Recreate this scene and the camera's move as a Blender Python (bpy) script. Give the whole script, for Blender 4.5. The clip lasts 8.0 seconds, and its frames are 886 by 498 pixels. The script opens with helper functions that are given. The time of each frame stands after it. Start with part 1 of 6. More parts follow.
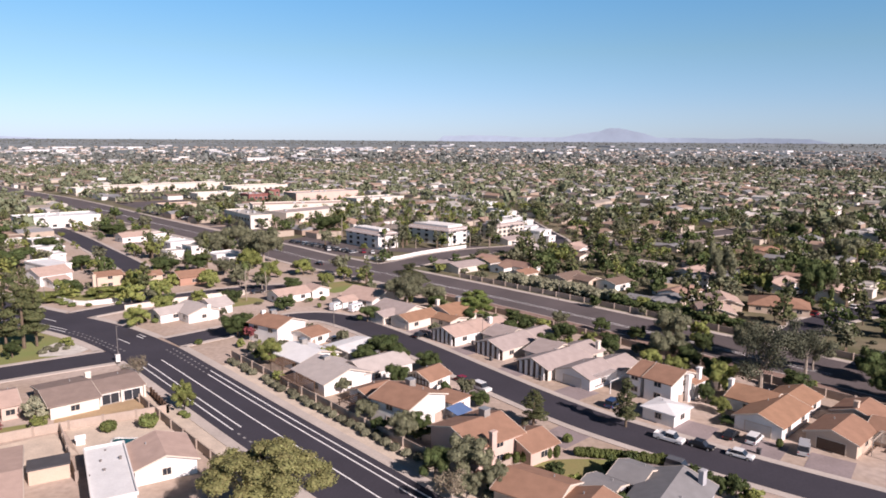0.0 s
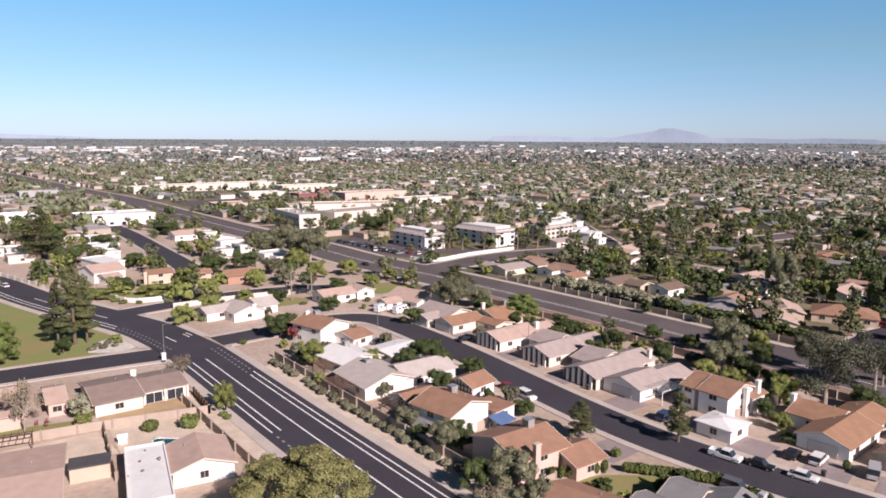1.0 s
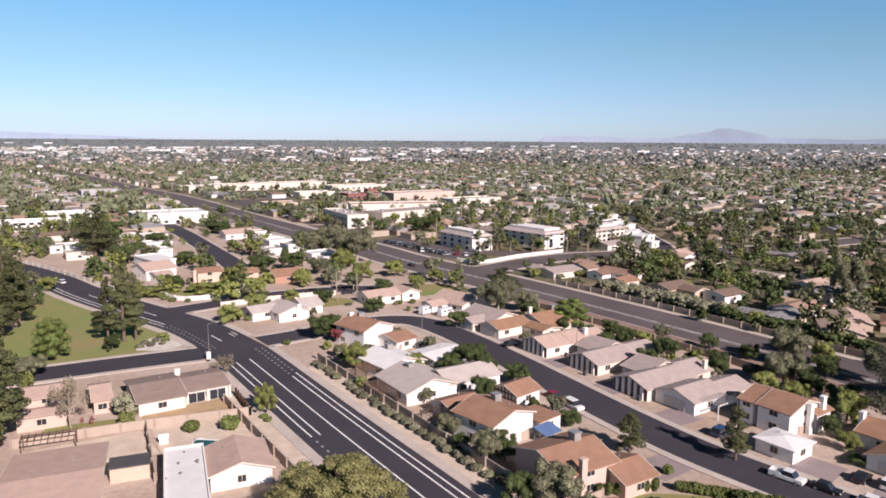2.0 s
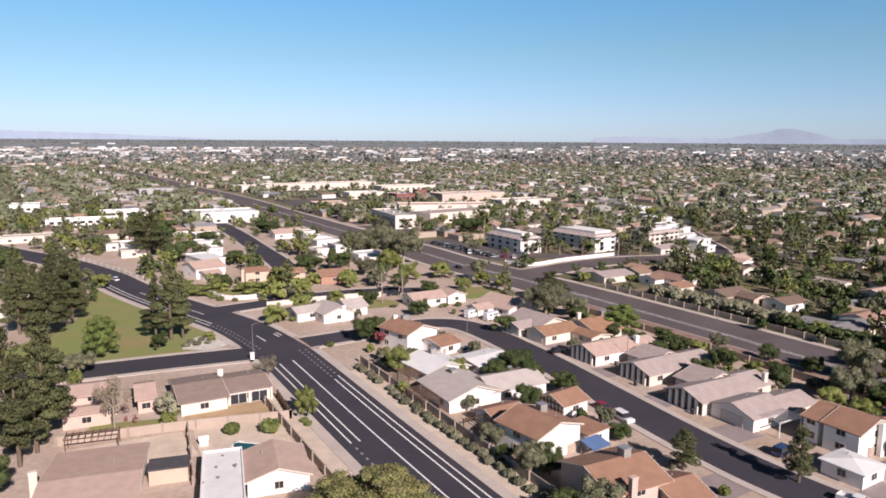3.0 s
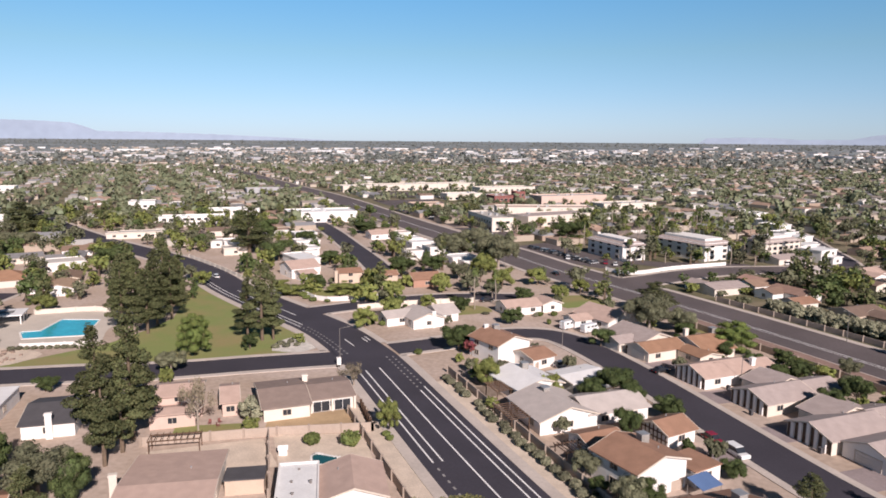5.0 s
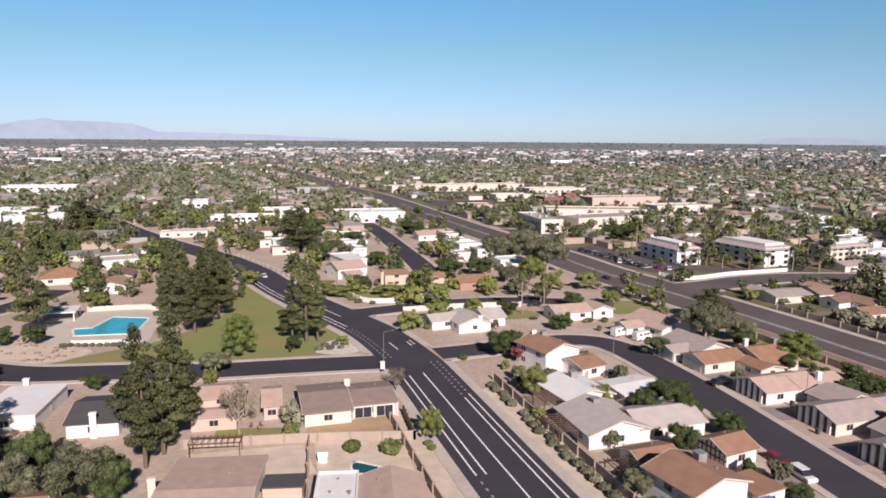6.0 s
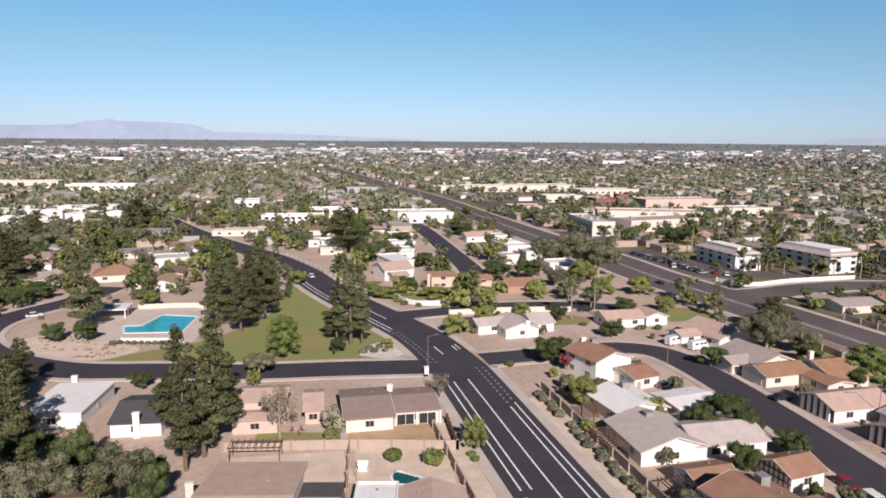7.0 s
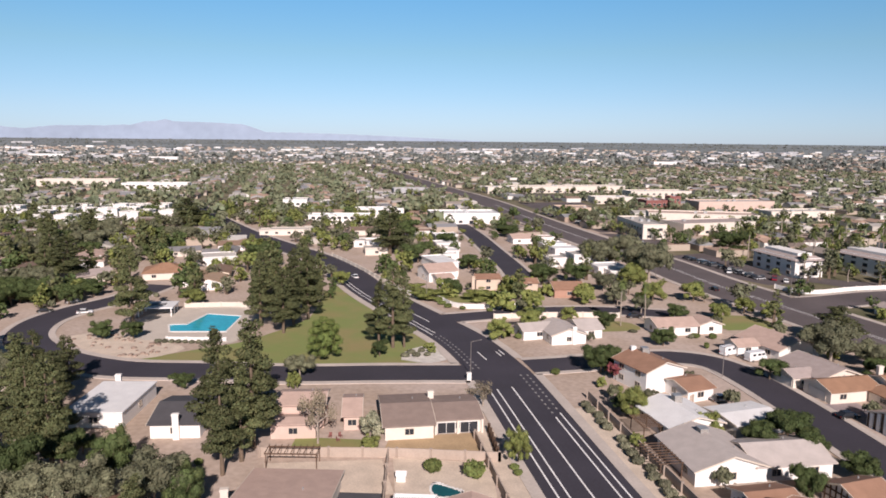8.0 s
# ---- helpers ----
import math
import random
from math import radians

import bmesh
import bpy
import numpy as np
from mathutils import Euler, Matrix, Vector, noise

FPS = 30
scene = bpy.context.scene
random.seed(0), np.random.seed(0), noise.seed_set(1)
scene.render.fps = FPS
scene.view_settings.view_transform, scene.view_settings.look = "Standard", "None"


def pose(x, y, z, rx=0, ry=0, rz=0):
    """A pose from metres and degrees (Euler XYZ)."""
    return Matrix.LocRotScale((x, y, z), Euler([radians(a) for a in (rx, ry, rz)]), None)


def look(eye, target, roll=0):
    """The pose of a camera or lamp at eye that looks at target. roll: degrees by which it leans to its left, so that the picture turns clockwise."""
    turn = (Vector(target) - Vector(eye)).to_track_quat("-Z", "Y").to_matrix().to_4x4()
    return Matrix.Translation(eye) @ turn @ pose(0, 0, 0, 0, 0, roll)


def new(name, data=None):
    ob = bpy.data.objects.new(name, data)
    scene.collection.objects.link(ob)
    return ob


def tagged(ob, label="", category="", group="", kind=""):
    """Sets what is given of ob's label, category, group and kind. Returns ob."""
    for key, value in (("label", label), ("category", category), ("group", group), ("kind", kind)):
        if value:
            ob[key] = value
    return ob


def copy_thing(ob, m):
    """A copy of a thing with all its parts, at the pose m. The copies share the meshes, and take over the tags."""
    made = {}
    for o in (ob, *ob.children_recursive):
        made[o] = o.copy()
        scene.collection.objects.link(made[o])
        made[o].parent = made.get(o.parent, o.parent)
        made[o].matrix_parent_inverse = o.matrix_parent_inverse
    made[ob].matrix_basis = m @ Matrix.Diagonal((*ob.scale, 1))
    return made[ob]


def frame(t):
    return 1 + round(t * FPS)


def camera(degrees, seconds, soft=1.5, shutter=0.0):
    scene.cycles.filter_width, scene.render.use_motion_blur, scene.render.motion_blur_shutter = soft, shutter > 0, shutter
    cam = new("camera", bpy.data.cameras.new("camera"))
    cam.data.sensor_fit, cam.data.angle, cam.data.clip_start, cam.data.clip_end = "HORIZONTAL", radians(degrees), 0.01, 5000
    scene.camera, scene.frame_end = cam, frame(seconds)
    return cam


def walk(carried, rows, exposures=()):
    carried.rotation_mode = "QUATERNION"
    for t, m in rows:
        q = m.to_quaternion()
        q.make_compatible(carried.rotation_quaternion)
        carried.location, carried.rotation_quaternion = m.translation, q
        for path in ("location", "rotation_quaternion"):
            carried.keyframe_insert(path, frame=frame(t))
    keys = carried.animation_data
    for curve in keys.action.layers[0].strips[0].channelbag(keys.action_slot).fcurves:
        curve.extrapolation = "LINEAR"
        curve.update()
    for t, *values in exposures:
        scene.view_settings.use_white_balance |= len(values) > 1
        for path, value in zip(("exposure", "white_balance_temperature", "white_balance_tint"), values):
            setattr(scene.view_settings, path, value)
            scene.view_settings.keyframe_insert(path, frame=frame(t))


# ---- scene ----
cam = camera(65.05, 8.0, soft=1.75)
# seconds, eye, yaw, pitch, roll
ROWS = [
    (0.0, 0.000, -0.000, 56.000, 0.000, -8.939, 0.370),
    (0.5, 0.444, 2.101, 55.958, 2.034, -8.946, 0.381),
    (1.0, 0.807, 4.196, 55.897, 4.066, -8.946, 0.386),
    (1.5, 1.118, 6.316, 55.813, 6.112, -8.946, 0.391),
    (3.0, 1.507, 12.755, 55.622, 12.268, -8.914, 0.398),
    (3.5, 1.401, 14.980, 55.576, 14.305, -8.917, 0.414),
    (4.0, 1.183, 17.288, 55.566, 16.368, -8.904, 0.437),
    (4.5, 0.880, 19.602, 55.537, 18.436, -8.894, 0.458),
    (6.0, -0.731, 26.267, 55.459, 24.542, -8.891, 0.451),
    (6.5, -1.384, 28.407, 55.424, 26.585, -8.894, 0.467),
    (7.0, -2.111, 30.528, 55.384, 28.642, -8.901, 0.489),
    (7.5, -2.957, 32.615, 55.347, 30.640, -8.909, 0.518),
    (8.0, -3.850, 34.691, 55.293, 32.529, -8.909, 0.551),
]
walk(cam, [(t, pose(x, y, z, 0, 0, yaw) @ pose(0, 0, 0, 90 + pitch, 0, 0) @ pose(0, 0, 0, 0, 0, roll))
           for t, x, y, z, yaw, pitch, roll in ROWS], exposures=[(0.0, 0.42, 6550, 25), (4.0, 0.28, 6550, 22), (8.0, 0.19, 6550, 21)])

# ---- light ----
SUN = Vector((0.67, -0.74, 0.0)).normalized() * math.cos(radians(31)) + Vector((0, 0, math.sin(radians(31))))
world = bpy.data.worlds.new("world")
scene.world = world
world.use_nodes = True
wn, wl = world.node_tree.nodes, world.node_tree.links
sky = wn.new("ShaderNodeTexSky")
sky.sky_type = "NISHITA"
sky.sun_disc = False
sky.sun_elevation = radians(31)
sky.sun_rotation = math.atan2(SUN.x, SUN.y)
sky.altitude, sky.air_density, sky.dust_density, sky.ozone_density = 900, 1.0, 0.2, 0.9
tintn = wn.new("ShaderNodeMix")
tintn.data_type, tintn.blend_type = "RGBA", "MULTIPLY"
tintn.inputs["Factor"].default_value = 1.0
tc, sep, grade = wn.new("ShaderNodeTexCoord"), wn.new("ShaderNodeSeparateXYZ"), wn.new("ShaderNodeValToRGB")
wl.new(tc.outputs["Generated"], sep.inputs[0])
wl.new(sep.outputs["Z"], grade.inputs[0])
# the clear sky's colour by height: pale at the horizon, deeper towards the zenith
STOPS = [(0.0, (0.335, 0.47, 0.775)), (0.04, (0.375, 0.505, 0.715)), (0.12, (0.395, 0.58, 0.632)), (0.2, (0.35, 0.66, 0.76)), (0.34, (0.2, 0.32, 0.4)), (0.8, (0.055, 0.078, 0.09))]
ends = grade.color_ramp.elements
while len(ends) < len(STOPS):
    ends.new(0.5)
for e, (z, c) in zip(ends, STOPS):
    e.position, e.color = z, (*c, 1)
wl.new(grade.outputs[0], tintn.inputs["B"])
wl.new(sky.outputs[0], tintn.inputs["A"])
wl.new(tintn.outputs["Result"], wn["Background"].inputs[0])
wn["Background"].inputs[1].default_value = 0.124
sun = new("sun", bpy.data.lights.new("sun", "SUN"))
sun.data.energy, sun.data.angle, sun.data.color = 5.4, radians(0.5), (1.0, 0.93, 0.835)
sun.matrix_world = look(SUN * 100, (0, 0, 0))

# ---- materials ----
rng = random.Random(7)


def mat(name, col, rough=0.85, var=0.18, scale=0.6, fine=6.0, bump=0.15, metal=0.0, rnd=0.0, hue=0.0, island=False, world_space=False, spec=0.3, col2=None, mid=0.5):
    """A surface with broad stains and fine grain; rnd and hue vary it from object to object (or island to island)."""
    m = bpy.data.materials.new(name)
    m.use_nodes = True
    n, l = m.node_tree.nodes, m.node_tree.links
    b = n["Principled BSDF"]
    b.inputs["Roughness"].default_value, b.inputs["Metallic"].default_value = rough, metal
    b.inputs["Specular IOR Level"].default_value = spec
    if world_space:
        src = n.new("ShaderNodeNewGeometry").outputs["Position"]
    else:
        src = n.new("ShaderNodeTexCoord").outputs["Object"]
    broad, grain = n.new("ShaderNodeTexNoise"), n.new("ShaderNodeTexNoise")
    for t, s, d in ((broad, scale, 4), (grain, fine, 3)):
        t.inputs["Scale"].default_value, t.inputs["Detail"].default_value = s, d
        l.new(src, t.inputs["Vector"])
    mix = n.new("ShaderNodeMix")
    mix.data_type = "RGBA"
    ramp = n.new("ShaderNodeMapRange")
    ramp.inputs[1].default_value, ramp.inputs[2].default_value = mid - 0.18, mid + 0.18
    l.new(broad.outputs["Fac"], ramp.inputs[0])
    l.new(ramp.outputs[0], mix.inputs["Factor"])
    dark = col2 or tuple(c * (1 - var) for c in col)
    mix.inputs["A"].default_value, mix.inputs["B"].default_value = (*dark, 1), (*col, 1)
    hsv = n.new("ShaderNodeHueSaturation")
    val = n.new("ShaderNodeMapRange")
    val.inputs[1].default_value, val.inputs[2].default_value = 0.25, 0.75
    val.inputs[3].default_value, val.inputs[4].default_value = 1 - var * 0.6, 1 + var * 0.6
    l.new(grain.outputs["Fac"], val.inputs[0])
    last = val.outputs[0]
    if rnd or hue:
        r = n.new("ShaderNodeNewGeometry").outputs["Random Per Island"] if island else n.new("ShaderNodeObjectInfo").outputs["Random"]
        rm = n.new("ShaderNodeMapRange")
        rm.inputs[3].default_value, rm.inputs[4].default_value = 1 - rnd, 1 + rnd
        l.new(r, rm.inputs[0])
        mul = n.new("ShaderNodeMath")
        mul.operation = "MULTIPLY"
        l.new(last, mul.inputs[0]), l.new(rm.outputs[0], mul.inputs[1])
        last = mul.outputs[0]
        if hue:
            wn_ = n.new("ShaderNodeTexWhiteNoise")
            wn_.noise_dimensions = "1D"
            l.new(r, wn_.inputs["W"])
            hm = n.new("ShaderNodeMapRange")
            hm.inputs[3].default_value, hm.inputs[4].default_value = 0.5 - hue, 0.5 + hue
            l.new(wn_.outputs["Value"], hm.inputs[0])
            l.new(hm.outputs[0], hsv.inputs["Hue"])
    l.new(last, hsv.inputs["Value"])
    l.new(mix.outputs["Result"], hsv.inputs["Color"])
    l.new(hsv.outputs[0], b.inputs["Base Color"])
    if bump:
        bp = n.new("ShaderNodeBump")
        bp.inputs["Strength"].default_value, bp.inputs["Distance"].default_value = bump, 0.05
        l.new(grain.outputs["Fac"], bp.inputs["Height"])
        l.new(bp.outputs[0], b.inputs["Normal"])
    return m


def spread(name, cols, rough=0.85, var=0.15):
    """A surface whose colour is picked per island from a row of colours."""
    m = mat(name, (0.5, 0.5, 0.5), rough, var, rnd=0.12, island=True, world_space=True, scale=0.2, fine=1.5)
    n, l = m.node_tree.nodes, m.node_tree.links
    g, ramp = n.new("ShaderNodeNewGeometry"), n.new("ShaderNodeValToRGB")
    ramp.color_ramp.interpolation = "CONSTANT"
    e = ramp.color_ramp.elements
    while len(e) < len(cols):
        e.new(0.5)
    for i, c in enumerate(cols):
        e[i].position, e[i].color = i / len(cols), (*c, 1)
    l.new(g.outputs["Random Per Island"], ramp.inputs[0])
    hsv = next(x for x in n if x.type == "HUE_SAT")
    l.new(ramp.outputs[0], hsv.inputs["Color"])
    return m


M = {
    "ground": mat("desert_gravel", (0.48, 0.39, 0.34), 0.95, 0.25, 0.05, 0.8, 0.2, world_space=True, col2=(0.39, 0.3, 0.235)),
    "suburb": mat("suburb_yards_and_lawns", (0.26, 0.21, 0.15), 0.95, 0.3, 0.03, 0.25, 0.1, world_space=True, col2=(0.1, 0.1, 0.05), mid=0.54),
    # far scrub, its colour lifted to pale blue-grey as painted haze
    "plain": mat("hazed_scrub", (0.23, 0.25, 0.255), 0.95, 0.3, 0.004, 0.02, 0.0, world_space=True, col2=(0.15, 0.17, 0.17)),
    "gravel": mat("pink_gravel", (0.64, 0.535, 0.44), 0.95, 0.2, 0.3, 3.0, 0.3, world_space=True),
    "rubble": mat("white_river_stones", (0.66, 0.62, 0.57), 0.95, 0.3, 0.6, 4.0, 0.4, world_space=True),
    "sand": mat("raked_yard_soil", (0.46, 0.33, 0.2), 0.95, 0.2, 0.25, 2.5, 0.3, world_space=True),
    "asphalt": mat("new_asphalt", (0.054, 0.049, 0.063), 0.85, 0.2, 0.08, 2.5, 0.2, world_space=True),
    "worn": mat("worn_asphalt", (0.128, 0.107, 0.109), 0.9, 0.25, 0.06, 1.5, 0.2, world_space=True, col2=(0.098, 0.082, 0.083)),
    "concrete": mat("pavement_concrete", (0.53, 0.465, 0.42), 0.9, 0.15, 0.15, 2.0, 0.15, world_space=True),
    "drive": mat("driveway_concrete", (0.31, 0.255, 0.255), 0.9, 0.18, 0.2, 2.0, 0.15, world_space=True),
    "deck": mat("pool_deck", (0.55, 0.49, 0.43), 0.85, 0.12, 0.2, 2.0, 0.1, world_space=True),
    "grass": mat("lawn_grass", (0.2, 0.235, 0.08), 0.95, 0.2, 0.07, 3.0, 0.4, world_space=True, col2=(0.29, 0.22, 0.11), mid=0.4),
    "paint": mat("road_paint", (0.84, 0.83, 0.82), 0.7, 0.18, 0.5, 4.0, 0.05, world_space=True),
    "paint_worn": mat("worn_road_paint", (0.34, 0.325, 0.32), 0.8, 0.35, 0.8, 5.0, 0.05, world_space=True),
    "median": mat("median_soil", (0.3, 0.2, 0.165), 0.95, 0.25, 0.2, 2.0, 0.3, world_space=True),
    "white": mat("white_stucco", (0.77, 0.745, 0.72), 0.9, 0.08, 0.4, 5.0, 0.1, rnd=0.04),
    "cream": mat("cream_stucco", (0.66, 0.595, 0.525), 0.9, 0.08, 0.4, 5.0, 0.1, rnd=0.06),
    "tan": mat("tan_stucco", (0.56, 0.445, 0.355), 0.9, 0.1, 0.4, 5.0, 0.1, rnd=0.06),
    "pink": mat("pink_stucco", (0.58, 0.435, 0.375), 0.9, 0.1, 0.4, 5.0, 0.1, rnd=0.05),
    "grey": mat("grey_stucco", (0.4, 0.4, 0.42), 0.9, 0.1, 0.4, 5.0, 0.1, rnd=0.05),
    "redwall": mat("red_brick_stucco", (0.25, 0.1, 0.09), 0.9, 0.15, 0.4, 5.0, 0.1),
    "clay": mat("clay_stucco", (0.4, 0.235, 0.175), 0.9, 0.12, 0.4, 5.0, 0.1),
    "wallany": mat("mixed_stucco", (0.66, 0.56, 0.46), 0.9, 0.1, 0.3, 5.0, 0.05, rnd=0.22, hue=0.015),
    "r_brown": mat("brown_shingles", (0.33, 0.19, 0.13), 0.9, 0.18, 0.5, 9.0, 0.35),
    "r_orange": mat("rust_shingles", (0.34, 0.195, 0.125), 0.9, 0.18, 0.5, 9.0, 0.35),
    "r_salmon": mat("salmon_shingles", (0.5, 0.365, 0.31), 0.9, 0.14, 0.5, 9.0, 0.35),
    "r_taupe": mat("taupe_shingles", (0.41, 0.34, 0.32), 0.9, 0.16, 0.5, 9.0, 0.35),
    "r_grey": mat("grey_shingles", (0.24, 0.235, 0.24), 0.9, 0.16, 0.5, 9.0, 0.35),
    "r_dark": mat("charcoal_shingles", (0.085, 0.082, 0.09), 0.9, 0.16, 0.5, 9.0, 0.35),
    "r_umber": mat("umber_shingles", (0.205, 0.145, 0.115), 0.9, 0.16, 0.5, 9.0, 0.35),
    "r_cocoa": mat("cocoa_shingles", (0.29, 0.22, 0.19), 0.9, 0.16, 0.5, 9.0, 0.35),
    "r_white": mat("white_coated_roof", (0.72, 0.72, 0.72), 0.7, 0.1, 0.4, 3.0, 0.1),
    "r_pale": mat("pale_grey_roof", (0.74, 0.735, 0.735), 0.7, 0.1, 0.4, 4.0, 0.1),
    "r_beige": mat("beige_shingles", (0.49, 0.435, 0.41), 0.9, 0.14, 0.5, 9.0, 0.3),
    "r_any": mat("mixed_shingles", (0.33, 0.225, 0.165), 0.9, 0.18, 0.4, 7.0, 0.25, rnd=0.4, hue=0.02),
    "r_flat": mat("flat_roof_coating", (0.5, 0.465, 0.43), 0.8, 0.15, 0.15, 1.5, 0.1, rnd=0.15),
    "trim": mat("painted_trim", (0.6, 0.52, 0.44), 0.7, 0.08, 0.6, 6.0, 0.05),
    "wood": mat("dark_timber", (0.13, 0.08, 0.055), 0.8, 0.25, 0.8, 6.0, 0.3),
    "fence": mat("block_wall", (0.42, 0.34, 0.285), 0.95, 0.15, 0.3, 4.0, 0.2, world_space=True),
    "glass": mat("window_glass", (0.03, 0.035, 0.045), 0.12, 0.2, 0.5, 3.0, 0.0, spec=0.6),
    "door": mat("garage_door_paint", (0.62, 0.58, 0.54), 0.6, 0.08, 0.6, 4.0, 0.05, rnd=0.15),
    "doordark": mat("brown_garage_door", (0.11, 0.07, 0.05), 0.7, 0.15, 0.6, 4.0, 0.05),
    "metal": mat("galvanised_metal", (0.5, 0.5, 0.5), 0.45, 0.12, 0.8, 5.0, 0.05, metal=0.6),
    "cooler": mat("weathered_cooler_sheet", (0.3, 0.28, 0.26), 0.7, 0.25, 0.9, 5.0, 0.1),
    "pole": mat("painted_pole", (0.2, 0.18, 0.17), 0.6, 0.1, 0.8, 5.0, 0.05),
    "water": mat("pool_water", (0.02, 0.42, 0.52), 0.08, 0.2, 0.15, 0.8, 0.06, world_space=True, spec=0.5),
    "teal": mat("dark_pool_water", (0.015, 0.1, 0.11), 0.08, 0.2, 0.3, 0.8, 0.05, world_space=True, spec=0.5),
    "bark": mat("bark", (0.17, 0.125, 0.09), 0.95, 0.3, 1.5, 8.0, 0.5),
    "palebark": mat("pale_bark", (0.36, 0.3, 0.25), 0.95, 0.25, 1.5, 8.0, 0.4),
    "rubber": mat("tyre_rubber", (0.02, 0.02, 0.02), 0.9, 0.1, 1.0, 5.0, 0.0),
    "lamp": mat("lamp_lens", (0.8, 0.78, 0.7), 0.3, 0.05, 1.0, 5.0, 0.0),
    "tail": mat("tail_lamp", (0.4, 0.02, 0.02), 0.3, 0.05, 1.0, 5.0, 0.0),
    "rock": mat("boulders", (0.3, 0.225, 0.185), 0.95, 0.25, 0.8, 5.0, 0.4, rnd=0.15),
    "tarp": mat("blue_tarp", (0.1, 0.17, 0.33), 0.6, 0.1, 0.6, 4.0, 0.1),
    # ridge backdrops: the blue of the distance haze is painted into both colours
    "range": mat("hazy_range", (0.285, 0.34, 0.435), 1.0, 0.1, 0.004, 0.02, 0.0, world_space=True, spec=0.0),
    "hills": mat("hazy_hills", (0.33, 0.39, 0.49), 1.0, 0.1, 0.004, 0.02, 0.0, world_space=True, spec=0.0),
}


def leaf(name, col, var=0.3, hue=0.02):
    m = mat(name, col, 0.75, var, 0.35, 3.0, 0.0, rnd=0.17, island=True, hue=hue, spec=0.2)
    n, l = m.node_tree.nodes, m.node_tree.links
    b, out = n["Principled BSDF"], n["Material Output"]
    tr, mx = n.new("ShaderNodeBsdfTranslucent"), n.new("ShaderNodeMixShader")
    hsv = next(x for x in n if x.type == "HUE_SAT")
    oi, om, mul = n.new("ShaderNodeObjectInfo"), n.new("ShaderNodeMapRange"), n.new("ShaderNodeMix")
    om.inputs[3].default_value, om.inputs[4].default_value = 0.7, 1.25
    l.new(oi.outputs["Random"], om.inputs[0])
    mul.data_type, mul.blend_type = "RGBA", "MULTIPLY"
    mul.inputs["Factor"].default_value = 1.0
    l.new(hsv.outputs[0], mul.inputs["A"]), l.new(om.outputs[0], mul.inputs["B"])
    l.new(mul.outputs["Result"], b.inputs["Base Color"]), l.new(mul.outputs["Result"], tr.inputs[0])
    mx.inputs[0].default_value = 0.05
    l.new(b.outputs[0], mx.inputs[1]), l.new(tr.outputs[0], mx.inputs[2]), l.new(mx.outputs[0], out.inputs[0])
    return m


LEAF = {
    "broad": leaf("green_leaves", (0.078, 0.105, 0.038)),
    "lime": leaf("yellow_green_leaves", (0.225, 0.25, 0.078)),
    "acacia": leaf("olive_yellow_leaves", (0.25, 0.245, 0.1)),
    "sage": leaf("sage_leaves", (0.19, 0.188, 0.125)),
    "olive": leaf("grey_green_leaves", (0.168, 0.172, 0.105)),
    "pine": leaf("pine_needles", (0.108, 0.118, 0.052), hue=0.03),
    "bare": leaf("dry_twigs", (0.25, 0.21, 0.15)),
    "wispy": leaf("silver_leaves", (0.105, 0.113, 0.075)),
    "flower": leaf("pale_blossom", (0.35, 0.345, 0.235)),
    "crimson": leaf("crimson_bracts", (0.2, 0.055, 0.06)),
    "palm": leaf("palm_fronds", (0.1, 0.12, 0.04)),
    "oval": leaf("fresh_green_leaves", (0.135, 0.175, 0.05)),
    "hedge": leaf("hedge_leaves", (0.14, 0.17, 0.055)),
    # leaves paled and greyed: distance haze is put into this colour
    "distant": leaf("hazed_foliage", (0.185, 0.2, 0.185), var=0.15, hue=0.015),
    "far": leaf("far_foliage", (0.172, 0.188, 0.115), hue=0.035),
}
CAR = {k: mat(k + "_car_paint", c, 0.25, 0.04, 1.0, 6.0, 0.0, spec=0.6) for k, c in
       (("white", (0.75, 0.75, 0.75)), ("silver", (0.4, 0.4, 0.41)), ("black", (0.02, 0.02, 0.022)), ("red", (0.25, 0.015, 0.03)), ("blue", (0.03, 0.06, 0.14)), ("grey", (0.12, 0.12, 0.125)))}


# ---- building helpers ----
def part(name, bm, material, parent=None, label=""):
    """One mesh object out of a bmesh, under a thing or a part."""
    me = bpy.data.meshes.new(name)
    bm.to_mesh(me)
    bm.free()
    me.materials.append(material)
    ob = new(name, me)
    if parent:
        ob.parent = parent
    if label:
        ob["label"] = label
    return ob


def empty(name, x, y, z=0.0, rot=0.0, label="", category="", group="", kind=""):
    ob = new(name)
    ob.empty_display_size = 0.5
    ob.matrix_basis = pose(x, y, z, 0, 0, rot)
    return tagged(ob, label, category, group, kind)


def add_box(bm, sx, sy, sz, m=None, taper=1.0):
    """A box standing on its pose, sx by sy by sz, its top drawn in by taper."""
    m = m or Matrix()
    v = []
    for z, k in ((0, 1.0), (sz, taper)):
        v += [bm.verts.new(m @ Vector((a * sx / 2 * k, b * sy / 2 * k, z))) for a, b in ((-1, -1), (1, -1), (1, 1), (-1, 1))]
    for f in ((3, 2, 1, 0), (4, 5, 6, 7), (0, 1, 5, 4), (1, 2, 6, 5), (2, 3, 7, 6), (3, 0, 4, 7)):
        bm.faces.new([v[i] for i in f])


def box(sx, sy, sz, m=None, taper=1.0):
    bm = bmesh.new()
    add_box(bm, sx, sy, sz, m, taper)
    return bm


